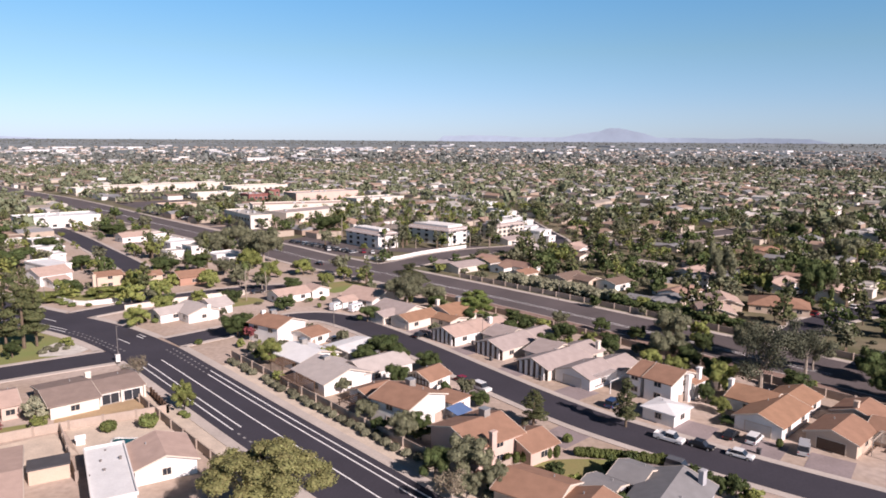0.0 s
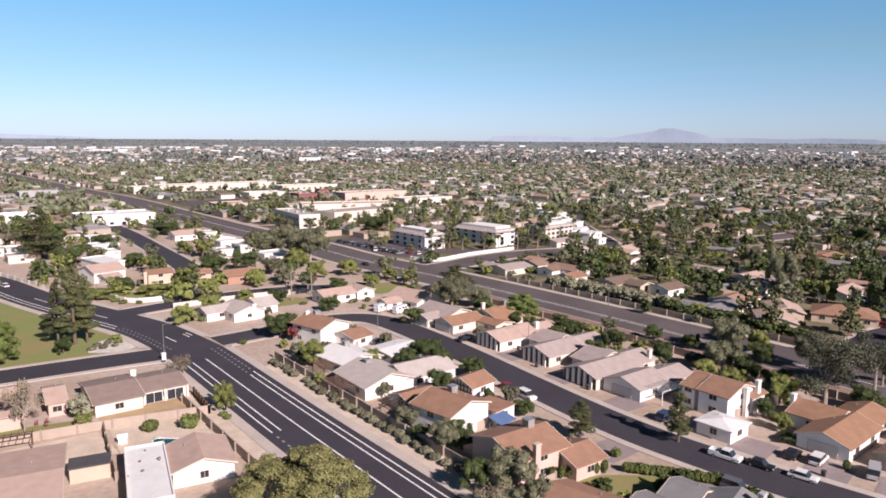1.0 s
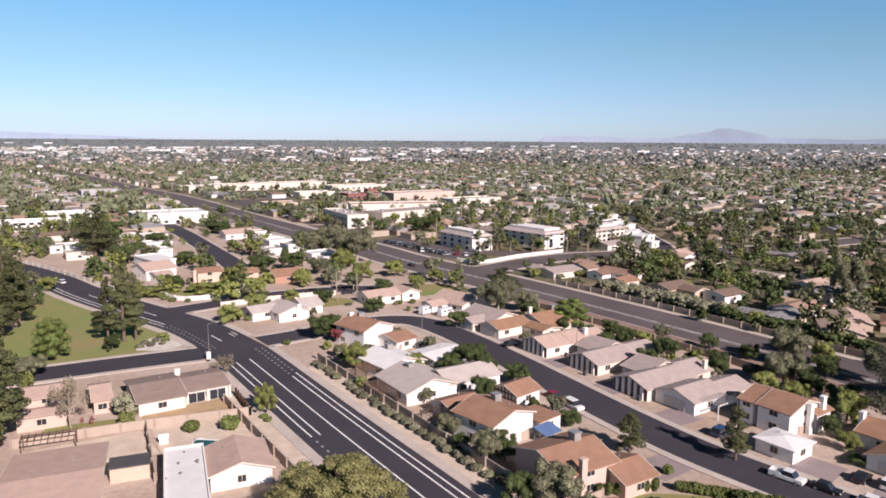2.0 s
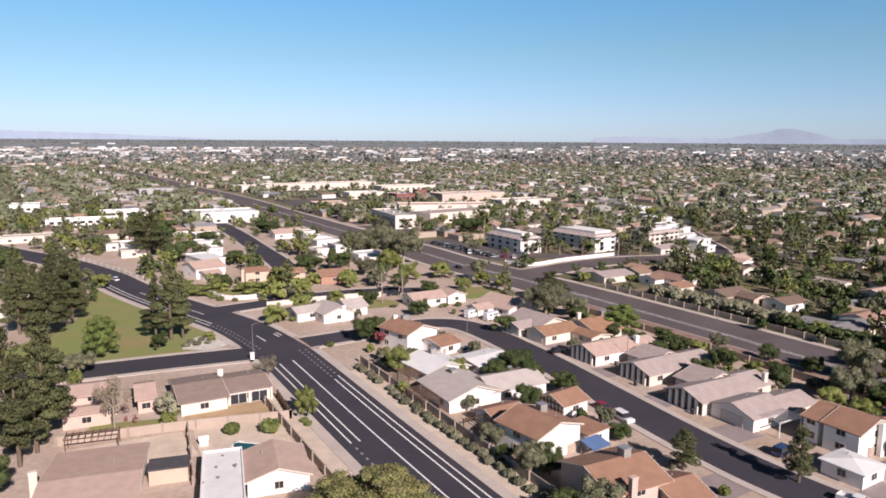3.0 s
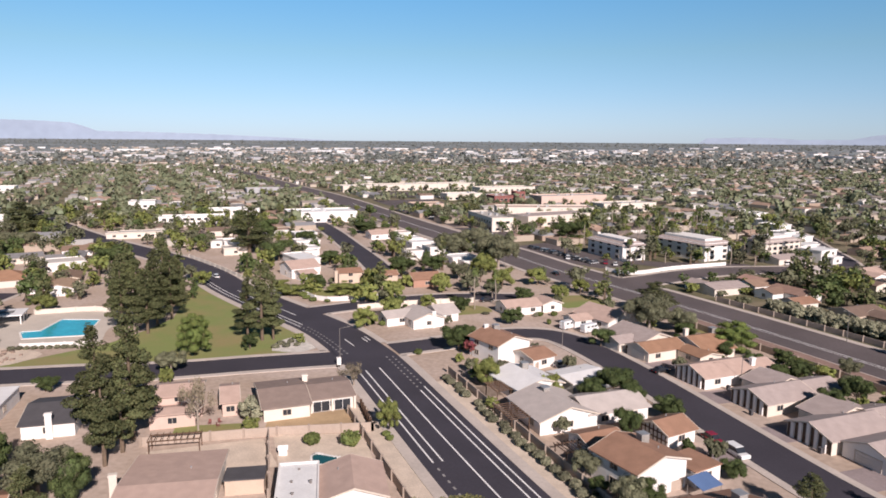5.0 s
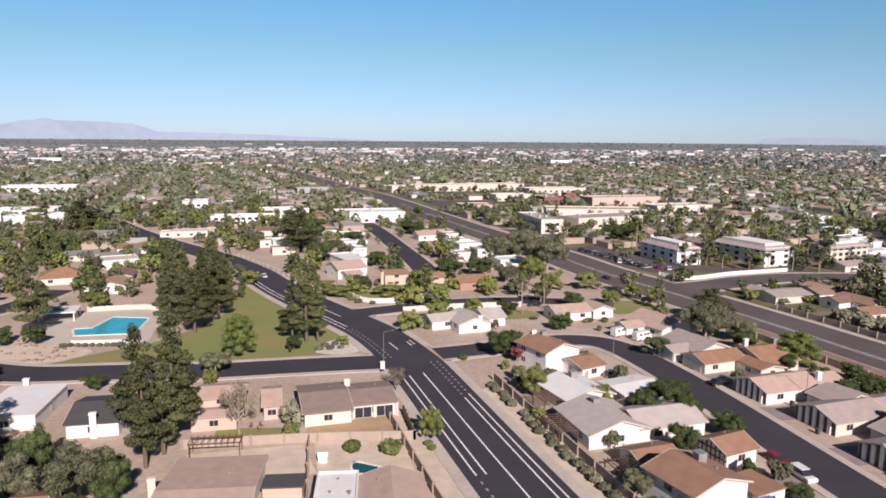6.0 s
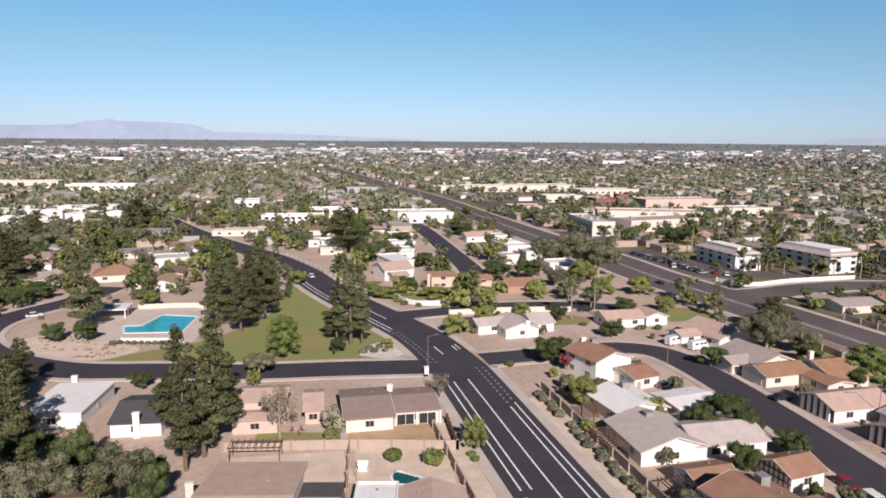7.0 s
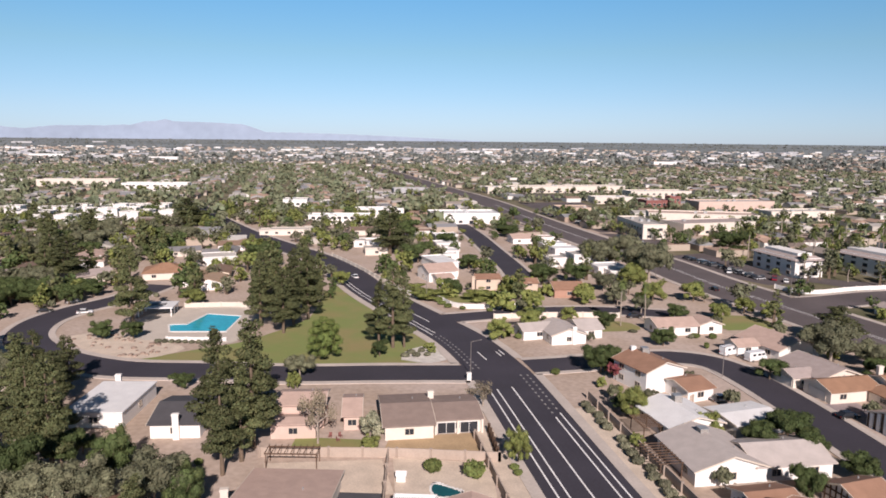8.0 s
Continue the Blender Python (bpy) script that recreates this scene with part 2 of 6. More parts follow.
def add_tube(bm, p0, p1, r0, r1, n=6):
    p0, p1 = Vector(p0), Vector(p1)
    q = (p1 - p0).to_track_quat("Z", "Y").to_matrix()
    rings = []
    for p, r in ((p0, r0), (p1, r1)):
        rings.append([bm.verts.new(p + q @ Vector((r * math.cos(a * math.tau / n), r * math.sin(a * math.tau / n), 0))) for a in range(n)])
    for i in range(n):
        bm.faces.new((rings[0][i], rings[0][(i + 1) % n], rings[1][(i + 1) % n], rings[1][i]))
    bm.faces.new(rings[1])


def add_prism(bm, outline, x0, x1, m):
    """An outline in y and z, drawn out along x."""
    a = [bm.verts.new(m @ Vector((x0, y, z))) for y, z in outline]
    b = [bm.verts.new(m @ Vector((x1, y, z))) for y, z in outline]
    bm.faces.new(a[::-1]), bm.faces.new(b)
    for i in range(len(a)):
        j = (i + 1) % len(a)
        bm.faces.new((a[i], a[j], b[j], b[i]))


def ground_z(x, y):
    r = math.hypot(x, y)
    return 0.0 if r < 1500 else 47.0 * ((r - 1500) / 3380) ** 2


class Path:
    """A smooth line through points, sampled every metre."""

    def __init__(self, pts, step=2.0):
        p = [Vector(a) for a in pts]
        p = [2 * p[0] - p[1], *p, 2 * p[-1] - p[-2]]
        out = []
        for i in range(1, len(p) - 2):
            n = max(2, int((p[i + 1] - p[i]).length / step))
            for k in range(n):
                t = k / n
                out.append(0.5 * (2 * p[i] + (p[i + 1] - p[i - 1]) * t + (2 * p[i - 1] - 5 * p[i] + 4 * p[i + 1] - p[i + 2]) * t * t
                                  + (3 * p[i] - p[i - 1] - 3 * p[i + 1] + p[i + 2]) * t ** 3))
        out.append(p[-2])
        self.p = np.array([(a.x, a.y) for a in out])
        d = np.gradient(self.p, axis=0)
        d /= np.linalg.norm(d, axis=1)[:, None]
        self.d, self.n = d, np.stack([d[:, 1], -d[:, 0]], 1)
        self.s = np.concatenate([[0], np.cumsum(np.linalg.norm(np.diff(self.p, axis=0), axis=1))])

    def near(self, x, y):
        return float(np.min(np.hypot(self.p[:, 0] - x, self.p[:, 1] - y)))

    def at(self, s, off=0.0):
        x = np.interp(s, self.s, self.p[:, 0] + off * self.n[:, 0])
        y = np.interp(s, self.s, self.p[:, 1] + off * self.n[:, 1])
        return float(x), float(y), math.degrees(math.atan2(np.interp(s, self.s, self.d[:, 1]), np.interp(s, self.s, self.d[:, 0])))

    def where(self, x, y):
        return float(self.s[np.argmin(np.hypot(self.p[:, 0] - x, self.p[:, 1] - y))])

    def strip(self, bm, o0, o1, s0=0.0, s1=1e9, z=0.03, thick=0.0, skip=None, step=2.0):
        s1 = min(s1, self.s[-1])
        n = max(1, int((s1 - s0) / step))
        prev = None
        for i in range(n + 1):
            s = s0 + (s1 - s0) * i / n
            a, b = self.at(s, o0), self.at(s, o1)
            mid = ((a[0] + b[0]) / 2, (a[1] + b[1]) / 2)
            if skip and skip(*mid):
                prev = None
                continue
            row = [bm.verts.new((a[0], a[1], z)), bm.verts.new((b[0], b[1], z))]
            if thick:
                row += [bm.verts.new((a[0], a[1], z - thick)), bm.verts.new((b[0], b[1], z - thick))]
            if prev:
                bm.faces.new((prev[0], prev[1], row[1], row[0]))
                if thick:
                    bm.faces.new((prev[2], prev[0], row[0], row[2]))
                    bm.faces.new((prev[1], prev[3], row[3], row[1]))
            prev = row


# ---- ground and roads ----
def build_ground():
    bm = bmesh.new()
    rings = [0, 60, 130, 220, 350, 520, 760, 1050, 1400, 1700, 2100, 2600, 3100, 3600, 4100, 4500, 4880]
    prev = None
    for r in rings:
        if r == 0:
            prev = [bm.verts.new((0, 0, 0))]
            continue
        row = []
        for k in range(72):
            a = k * math.tau / 72
            x, y = r * math.cos(a), r * math.sin(a)
            row.append(bm.verts.new((x, y, ground_z(x, y))))
        for k in range(72):
            j = (k + 1) % 72
            bm.faces.new((prev[0], row[k], row[j]) if len(prev) == 1 else (prev[k], row[k], row[j], prev[j]))
        prev = row
    # the outermost rings take the scrub colour that has haze mixed in
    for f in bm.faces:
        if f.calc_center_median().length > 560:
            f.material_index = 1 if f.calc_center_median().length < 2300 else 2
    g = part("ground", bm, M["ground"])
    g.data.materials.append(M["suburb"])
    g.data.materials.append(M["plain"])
    tagged(g, "flat tan desert gravel ground of the whole suburb, painted hazy far off", "ground", kind="structure")


build_ground()
MAIN = Path([(150, -70), (60, 25), (-5, 97), (-39.1, 134.3), (-71.2, 170.1), (-82, 181), (-100, 196), (-119, 207.5), (-142, 220.5), (-165, 235), (-197, 258), (-230, 276), (-315, 312), (-419, 368), (-520, 430)])
ARTERIAL = Path([(330, -90), (160, 92), (99.6, 157), (41.6, 221), (-15, 279), (-59, 320), (-95, 360), (-162, 427), (-236, 507), (-296, 574), (-366, 646), (-473, 747), (-900, 1170), (-1400, 1680)], 6)
LANE = Path([(-75, 186), (-67, 194), (-56, 206), (-47, 214), (-37, 215), (-26, 206), (-8, 184), (22, 143), (40, 124), (66, 103), (110, 72), (160, 40)])
PARK = Path([(-78, 178), (-90, 170), (-103, 161), (-119.6, 149), (-139, 138.5), (-158, 128), (-180, 125), (-200, 129), (-214, 140), (-221, 155), (-224, 175), (-232, 195)])
NORTH = Path([(-120, 210), (-108, 225), (-96, 240), (-80, 252), (-55, 262)])
SPUR = Path([(-250, 437), (-209, 390), (-175, 348), (-138, 302), (-120, 276)])
CROSS = Path([(-36, 293), (-17.5, 311.5), (-2, 331.8), (16, 348), (42, 361), (70, 373), (130, 400), (230, 470)])
FAREAST = Path([(97, 190), (118, 212), (150, 232), (190, 262), (260, 330)])
SIDE = Path([(64, 368), (66, 395), (62, 440), (57, 500), (50, 570), (42, 640)])
ROADS = [("road_main", MAIN, 7.5, "asphalt", 2.2), ("road_arterial", ARTERIAL, 13.0, "worn", 2.4), ("road_lane", LANE, 5.0, "asphalt", 1.7), ("road_park", PARK, 5.5, "asphalt", 1.8),
         ("road_north", NORTH, 5.0, "asphalt", 1.6), ("road_spur", SPUR, 5.5, "asphalt", 1.6), ("road_cross", CROSS, 8.0, "worn", 1.6), ("road_east", FAREAST, 5.0, "asphalt", 1.6), ("road_side", SIDE, 4.5, "asphalt", 1.5)]


def on_road(x, y, margin=0.0, but=None):
    return any(p is not but and p.near(x, y) < w + margin for _, p, w, _, _ in ROADS)


for i, (name, path, half, material, side) in enumerate(ROADS):
    bm = bmesh.new()
    path.strip(bm, -half, half, z=0.05 + 0.006 * (len(ROADS) - i))
    tagged(part(name, bm, M[material]), "dark asphalt street between concrete kerbs" if material == "asphalt" else "worn brownish grey asphalt of a wide avenue", "road", kind="structure")
    bm = bmesh.new()
    for o in (-1, 1):
        path.strip(bm, o * half, o * (half + 0.35), z=0.15, thick=0.15, skip=lambda x, y, p=path: on_road(x, y, 0.0, p))
        path.strip(bm, o * (half + 0.35), o * (half + side), z=0.146, thick=0.15, skip=lambda x, y, p=path: on_road(x, y, 0.0, p))
    tagged(part(name.replace("road", "pavement"), bm, M["concrete"]), "pale concrete pavement with a raised kerb", "pavement", kind="structure")

for o0, o1, z in ((9.7, 14.5, 0.045), (-13.8, -9.7, 0.045)):
    bm = bmesh.new()
    MAIN.strip(bm, o0, o1, MAIN.where(60, 25), MAIN.where(-58, 156) if o0 < 0 else MAIN.where(-62, 160), z=z)
    tagged(part("verge", bm, M["gravel"]), "pale gravel verge planted with low bushes", "verge", kind="structure")

# road paint on the main road
S0, SJ = 60.0, MAIN.where(-74, 166)
SK = MAIN.where(-107, 200)
marks = [(-5.5, MAIN.where(-40, 129), SJ), (-3.7, MAIN.where(-39, 130), SJ + 1), (0.0, S0, SJ + 2), (4.3, S0, MAIN.where(-60, 156)), (5.9, S0, MAIN.where(-60, 158)),
         (-5.6, SK, SK + 150), (-4.0, SK + 2, SK + 150), (0.0, SJ + 22, SJ + 29), (0.0, SK + 14, SK + 60), (4.8, SJ + 24, SJ + 28), (6.0, SJ + 25, SJ + 29)]
for o, a, b in marks:
    bm = bmesh.new()
    MAIN.strip(bm, o - 0.15, o + 0.15, a, b, z=0.115)
    tagged(part("road_marking", bm, M["paint"]), "white painted lane line on the asphalt", "road marking", "lane lines", "structure")
for o, a, b in ((-5.5, MAIN.where(-30, 120), MAIN.where(-40, 129) - 2), (4.3, MAIN.where(-60, 156) + 2, SJ + 10), (5.9, MAIN.where(-60, 158) + 2, SJ + 10), (-5.5, SJ + 16, SK - 1), (-4.0, SJ + 16, SK - 1)):
    s = a
    while s < b:
        bm = bmesh.new()
        MAIN.strip(bm, o - 0.2, o + 0.2, s, s + 0.9, z=0.115)
        tagged(part("road_marking", bm, M["paint_worn"]), "worn short painted dash at the junction", "road marking", "junction dashes", "structure")
        s += 2.3
for o, a, b in ((-0.6, 345, 900), (0.6, 345, 900)):
    bm = bmesh.new()
    ARTERIAL.strip(bm, o - 0.12, o + 0.12, a, b, z=0.115)
    tagged(part("road_marking", bm, M["paint"]), "faded centre line of the wide avenue", "road marking", "avenue lines", "structure")


def patch(name, pts, material, z=0.012, label="", category="yard", smooth=True):
    """A flat area of ground with a rounded outline."""
    bm = bmesh.new()
    if smooth:
        p = Path([*pts, pts[0]], 3.0).p[:-1]
    else:
        p = pts
    f = bm.faces.new([bm.verts.new((x, y, z)) for x, y in p])
    if f.calc_area() and f.normal.z < 0:
        f.normal_flip()
    bmesh.ops.triangulate(bm, faces=[f])
    return tagged(part(name, bm, M[material]), label, category, kind="structure")


kerb_side = [MAIN.at(q, -9.8)[:2] for q in np.linspace(MAIN.where(-97, 194), MAIN.where(-181, 247), 14)]
street_side = [PARK.at(q, 7.4)[:2] for q in np.linspace(PARK.where(-156, 129), PARK.where(-95, 167), 10)]
patch("lawn", [*kerb_side, (-180, 236), (-170, 216), (-160, 202), (-152, 190), (-149.5, 176), (-149, 163), (-150, 158.5), (-153.5, 150), *street_side, (-98, 173)], "grass", 0.03, "dry green park lawn with worn patches beside the street", "lawn", False)
patch("pool_deck", [(-167, 148.8), (-151, 158), (-160, 172), (-165, 184), (-179.5, 188), (-194.6, 177), (-196, 163), (-179, 147)], "deck", 0.075, "pale concrete deck round the swimming pool", "deck")
patch("rock_garden", [(-193, 137), (-181, 133), (-172, 132), (-161, 135), (-157, 139), (-157, 148), (-167, 149), (-181, 149), (-190, 146)], "gravel", 0.05, "pinkish gravel desert garden at the street bend", "garden")
patch("yard_soil", [(-74.9, 126.4), (-78.3, 133.5), (-64.5, 145.8), (-57.5, 136.2)], "sand", 0.03, "bare orange soil of a back yard", "yard", False)
patch("yard_grass", [(-90, 119), (-93, 124), (-82, 130), (-78.2, 125.5)], "grass", 0.03, "small patch of dry yard grass", "lawn", False)
patch("yard_gravel", [(-64.4, 116.4), (-72.9, 127.2), (-57.4, 135.0), (-50.9, 125.0)], "gravel", 0.03, "pale gravel back yard with round bushes", "yard", False)
patch("yard_gravel", [(-90, 113), (-74, 125.5), (-65, 117), (-80, 104)], "gravel", 0.03, "pale gravel yard behind a long house", "yard", False)
for o0, o1, m_, z in ((-13.0, -8.6, "median", 0.16), (-8.6, -8.2, "concrete", 0.2)):
    bm = bmesh.new()
    ARTERIAL.strip(bm, o0, o1, ARTERIAL.where(150, 103), ARTERIAL.where(0, 264), z=z, thick=0.15)
    tagged(part("verge" if m_ == "median" else "kerb", bm, M[m_]), "reddish bare soil strip along the avenue" if m_ == "median" else "pale concrete kerb of the avenue verge", "verge", kind="structure")
patch("front_lawn", [(12, 108), (15, 113), (20, 116), (30, 116), (33, 112), (26, 108), (19, 106)], "grass", 0.03, "small green front lawn", "lawn")
for dx, dy in ((50, 129), (61, 124), (71, 117), (30, 150), (19, 166), (7, 181), (-4, 199), (-12, 213), (3.5, 146), (21, 124), (-19, 186), (34, 112)):
    s = LANE.where(dx, dy)
    x, y, a = LANE.at(s, 0)
    bm = box(7.2, 9.0, 0.03, pose(0, 0, 0.005))
    nx, ny = math.sin(radians(a)), -math.cos(radians(a))
    k = -9.8 if (dx - x) * nx + (dy - y) * ny < 0 else 9.8
    d = part("driveway", bm, M["drive"])
    d.matrix_basis = pose(x + k * nx, y + k * ny, 0, 0, 0, a)
    tagged(d, "pinkish concrete driveway in front of a garage", "driveway", "driveways", "structure")

patch("car_park", [(-24, 346), (-6, 340), (8, 354), (24, 364), (20, 368), (-16, 358), (-52, 360), (-50, 356)], "worn", 0.045, "asphalt car park before the white apartments", "car park", False)
patch("car_park", [(-95, 372), (-60, 340), (-40, 330), (-26, 345), (-52, 372), (-80, 398)], "worn", 0.04, "asphalt car park beside the apartments", "car park", False)
patch("car_park", [(-150, 440), (-115, 405), (-96, 420), (-120, 452)], "worn", 0.04, "asphalt car park in front of the offices", "car park", False)
patch("car_park", [(-285, 600), (-215, 520), (-175, 548), (-240, 640)], "worn", 0.04, "wide asphalt car park of the shops", "car park", False)
patch("car_park", [(-232, 530), (-150, 444), (-134, 462), (-150, 492), (-206, 556)], "worn", 0.032, "asphalt car park between offices and avenue", "car park", False)
patch("car_park", [(-340, 700), (-290, 640), (-250, 660), (-290, 712)], "worn", 0.04, "asphalt car park before the shopping strip", "car park", False)
bm = bmesh.new()
ARTERIAL.strip(bm, 15.6, 330, 60, ARTERIAL.where(-121, 386), z=0.012, step=8)
tagged(part("garden_ground", bm, M["suburb"]), "brown soil and dry lawns of the gardens beyond the avenue", "yard", kind="structure")
for pts in ([(-98, 230), (-86, 240), (-74, 250), (-80, 256), (-96, 246), (-104, 236)], [(-128, 232), (-114, 244), (-120, 250), (-134, 240)], [(-72, 226), (-62, 236), (-70, 242), (-80, 232)], [(-40, 250), (-28, 262), (-38, 272), (-52, 260)], [(20, 232), (4, 250), (-6, 246), (10, 226)]):
    patch("garden_lawn", pts, "grass", 0.035, "small green garden lawn between houses", "lawn")
KEEP = [(-60, 355, 34), (-122, 428, 26), (-230, 575, 48), (-292, 678, 30), (-30, 335, 14), (0, 345, 12)]  # footprints: x, y, radius


# ---- houses ----
def wing_parts(root, cx, cy, wing, wallm, roofm, others, windows=True, roof_label=""):
    x, y, L, W, rot, ze, sl = wing[:7]
    opts = wing[7] if len(wing) > 7 else ""
    if len(wing) > 8:
        roofm = M[wing[8]]
    m = pose(x - cx, y - cy, 0, 0, 0, rot)
    wl_, ww = L - 0.9, W - 1.0
    bm = bmesh.new()
    if "flat" in opts:
        add_box(bm, wl_, ww, ze, m)
        part("wall", bm, wallm, root)
        bm = bmesh.new()
        add_box(bm, L - 0.5, W - 0.6, 0.22, m @ pose(0, 0, ze + 0.004))
        part("roof", bm, roofm, root, roof_label)
        if "parapet" in opts:
            for px, py, sx, sy in ((0, W / 2 - 0.3, L - 0.4, 0.25), (0, -W / 2 + 0.3, L - 0.4, 0.25), (L / 2 - 0.3, 0, 0.25, W - 0.9), (-L / 2 + 0.3, 0, 0.25, W - 0.9)):
                part("parapet", box(sx, sy, 0.55, m @ pose(px, py, ze + 0.01)), wallm, root)
    else:
        zr = ze + sl * W / 2
        zw = ze + sl * 0.5 - 0.16
        if "hip" in opts:
            add_box(bm, wl_, ww, zw, m)
            part("wall", bm, wallm, root)
            bm = bmesh.new()
            h = min(W, L) / 2 * 0.96
            base = [bm.verts.new(m @ Vector((a * L / 2, b * W / 2, ze - 0.1))) for a, b in ((-1, -1), (1, -1), (1, 1), (-1, 1))]
            low = [bm.verts.new(m @ Vector((a * L / 2, b * W / 2, ze - 0.3))) for a, b in ((-1, -1), (1, -1), (1, 1), (-1, 1))]
            e = max(L / 2 - h, 0.2)
            top = [bm.verts.new(m @ Vector((s * e, 0, zr))) for s in (-1, 1)]
            bm.faces.new((base[0], base[1], top[1], top[0])), bm.faces.new((base[2], base[3], top[0], top[1]))
            bm.faces.new((base[1], base[2], top[1])), bm.faces.new((base[3], base[0], top[0]))
            bm.faces.new(low[::-1])
            for i in range(4):
                bm.faces.new((low[i], low[(i + 1) % 4], base[(i + 1) % 4], base[i]))
            part("roof", bm, roofm, root, roof_label)
        else:
            add_prism(bm, [(-ww / 2, 0), (ww / 2, 0), (ww / 2, zw), (0, zr - 0.22), (-ww / 2, zw)], -wl_ / 2, wl_ / 2, m)
            part("wall", bm, wallm, root)
            bm = bmesh.new()
            add_prism(bm, [(-W / 2, ze - 0.2), (0, zr - 0.2), (W / 2, ze - 0.2), (W / 2, ze), (0, zr), (-W / 2, ze)], -L / 2, L / 2, m)
            bmesh.ops.recalc_face_normals(bm, faces=bm.faces)
            part("roof", bm, roofm, root, roof_label)
            for s in (-1, 1) if windows else ():
                bm = bmesh.new()
                add_prism(bm, [(-W / 2, ze - 0.26), (0, zr - 0.26), (W / 2, ze - 0.26), (W / 2, ze + 0.02), (0, zr + 0.02), (-W / 2, ze + 0.02)], s * L / 2 - 0.05 + 0.055 * s, s * L / 2 + 0.05 + 0.055 * s, m)
                bmesh.ops.recalc_face_normals(bm, faces=bm.faces)
                part("fascia", bm, M["trim"], root)
    if not windows:
        return
    # windows where no other wing stands in front
    spots = []
    for s in (-1, 1):
        n = max(1, int(wl_ / 5.6))
        for i in range(n):
            spots.append(((i + 0.5) / n * wl_ - wl_ / 2, s * ww / 2, 90 * (1 - s) - 180, s))
        spots.append((s * wl_ / 2, 0, -90 if s < 0 else 90, 0))
    for px, py, turn, s in spots:
        q = m @ Vector((px * 1.08, py * 1.08, 0))
        wx, wy = q.x + cx, q.y + cy
        if any(abs((Matrix.Rotation(-radians(o[4]), 2) @ Vector((wx - o[0], wy - o[1])))[0]) < o[2] / 2 - 0.3 and
               abs((Matrix.Rotation(-radians(o[4]), 2) @ Vector((wx - o[0], wy - o[1])))[1]) < o[3] / 2 - 0.3 for o in others):
            continue
        if s == 0 and ("garage0" in opts and px < 0 or "garage1" in opts and px > 0 or "fins0" in opts and px < 0 or "timber0" in opts and px < 0 or "blind1" in opts and px > 0):
            continue
        for lev in range(1 if ze < 4.4 else 2):
            wd = 1.6 if s else 1.3
            f = m @ pose(px, py, 0.95 + 2.6 * lev, 0, 0, turn)
            bm = bmesh.new()
            for bx, bz, sx, sz in ((0, -0.08, wd + 0.2, 0.09), (0, 1.15, wd + 0.2, 0.09), (-wd / 2 - 0.05, 0.01, 0.1, 1.14), (wd / 2 + 0.05, 0.01, 0.1, 1.14), (0, 0.01, 0.06, 1.14)):
                add_box(bm, sx, 0.14, sz, f @ pose(bx, 0, bz))
            w = part("window", bm, M["trim"], root)
            part("pane", box(wd, 0.04, 1.14, f @ pose(0, 0, 0.01)), M["glass"], w)
    for key, e in (("garage0", -1), ("garage1", 1)):
        if key in opts:
            f = m @ pose(e * wl_ / 2, 0, 0, 0, 0, 90 * e)
            bm = bmesh.new()
            for k in range(4):
                add_box(bm, 4.8, 0.1, 0.5, f @ pose(0, 0, 0.03 + k * 0.53))
            g = part("garage_door", bm, M["doordark" if "dark" in opts else "door"], root, "sectional garage door")
            bm = bmesh.new()
            for bx, bz, sx, sz in ((0, 2.16, 5.2, 0.16), (-2.5, 0, 0.16, 2.15), (2.5, 0, 0.16, 2.15)):
                add_box(bm, sx, 0.16, sz, f @ pose(bx, 0, bz))
            part("door_frame", bm, M["trim"], g)
    if "timber0" in opts:
        for k in range(7):
            yy = (k - 3) * ww / 7
            part("timber", box(0.12, 0.22, zw + sl * (ww / 2 - abs(yy)) - 0.3, m @ pose(-wl_ / 2 - 0.05, yy, 0)), M["wood"], root)
        for zz in (1.3, 2.5):
            part("timber", box(0.14, ww, 0.2, m @ pose(-wl_ / 2 - 0.06, 0, zz)), M["wood"], root)
    if "flat" not in opts:
        for px, py in ((wl_ * 0.18, W * 0.2),):
            bm = bmesh.new()
            zz = ze + sl * (W / 2 - abs(py))
            add_tube(bm, m @ Vector((px, py, zz - 0.1)), m @ Vector((px, py, zz + 0.38)), 0.11, 0.11, 8)
            part("roof_vent", bm, M["metal"], root)
    if "fins0" in opts:
        bm = bmesh.new()
        add_prism(bm, [(-ww / 2 + 0.1, 0.02), (ww / 2 - 0.1, 0.02), (ww / 2 - 0.1, zw - 0.12), (0, zr - 0.4), (-ww / 2 + 0.1, zw - 0.12)], -wl_ / 2 - 0.03, -wl_ / 2 + 0.02, m)
        bmesh.ops.recalc_face_normals(bm, faces=bm.faces)
        part("gable_boarding", bm, M["doordark"], root, "dark brown boarded gable")
        for k in range(5):
            yy = (k - 2) * ww / 5.6
            part("pilaster", box(0.35, 0.75, zw + sl * (ww / 2 - abs(yy)) - 0.25, m @ pose(-wl_ / 2 - 0.18, yy, 0)), M["white"], root, "white vertical wall fin")


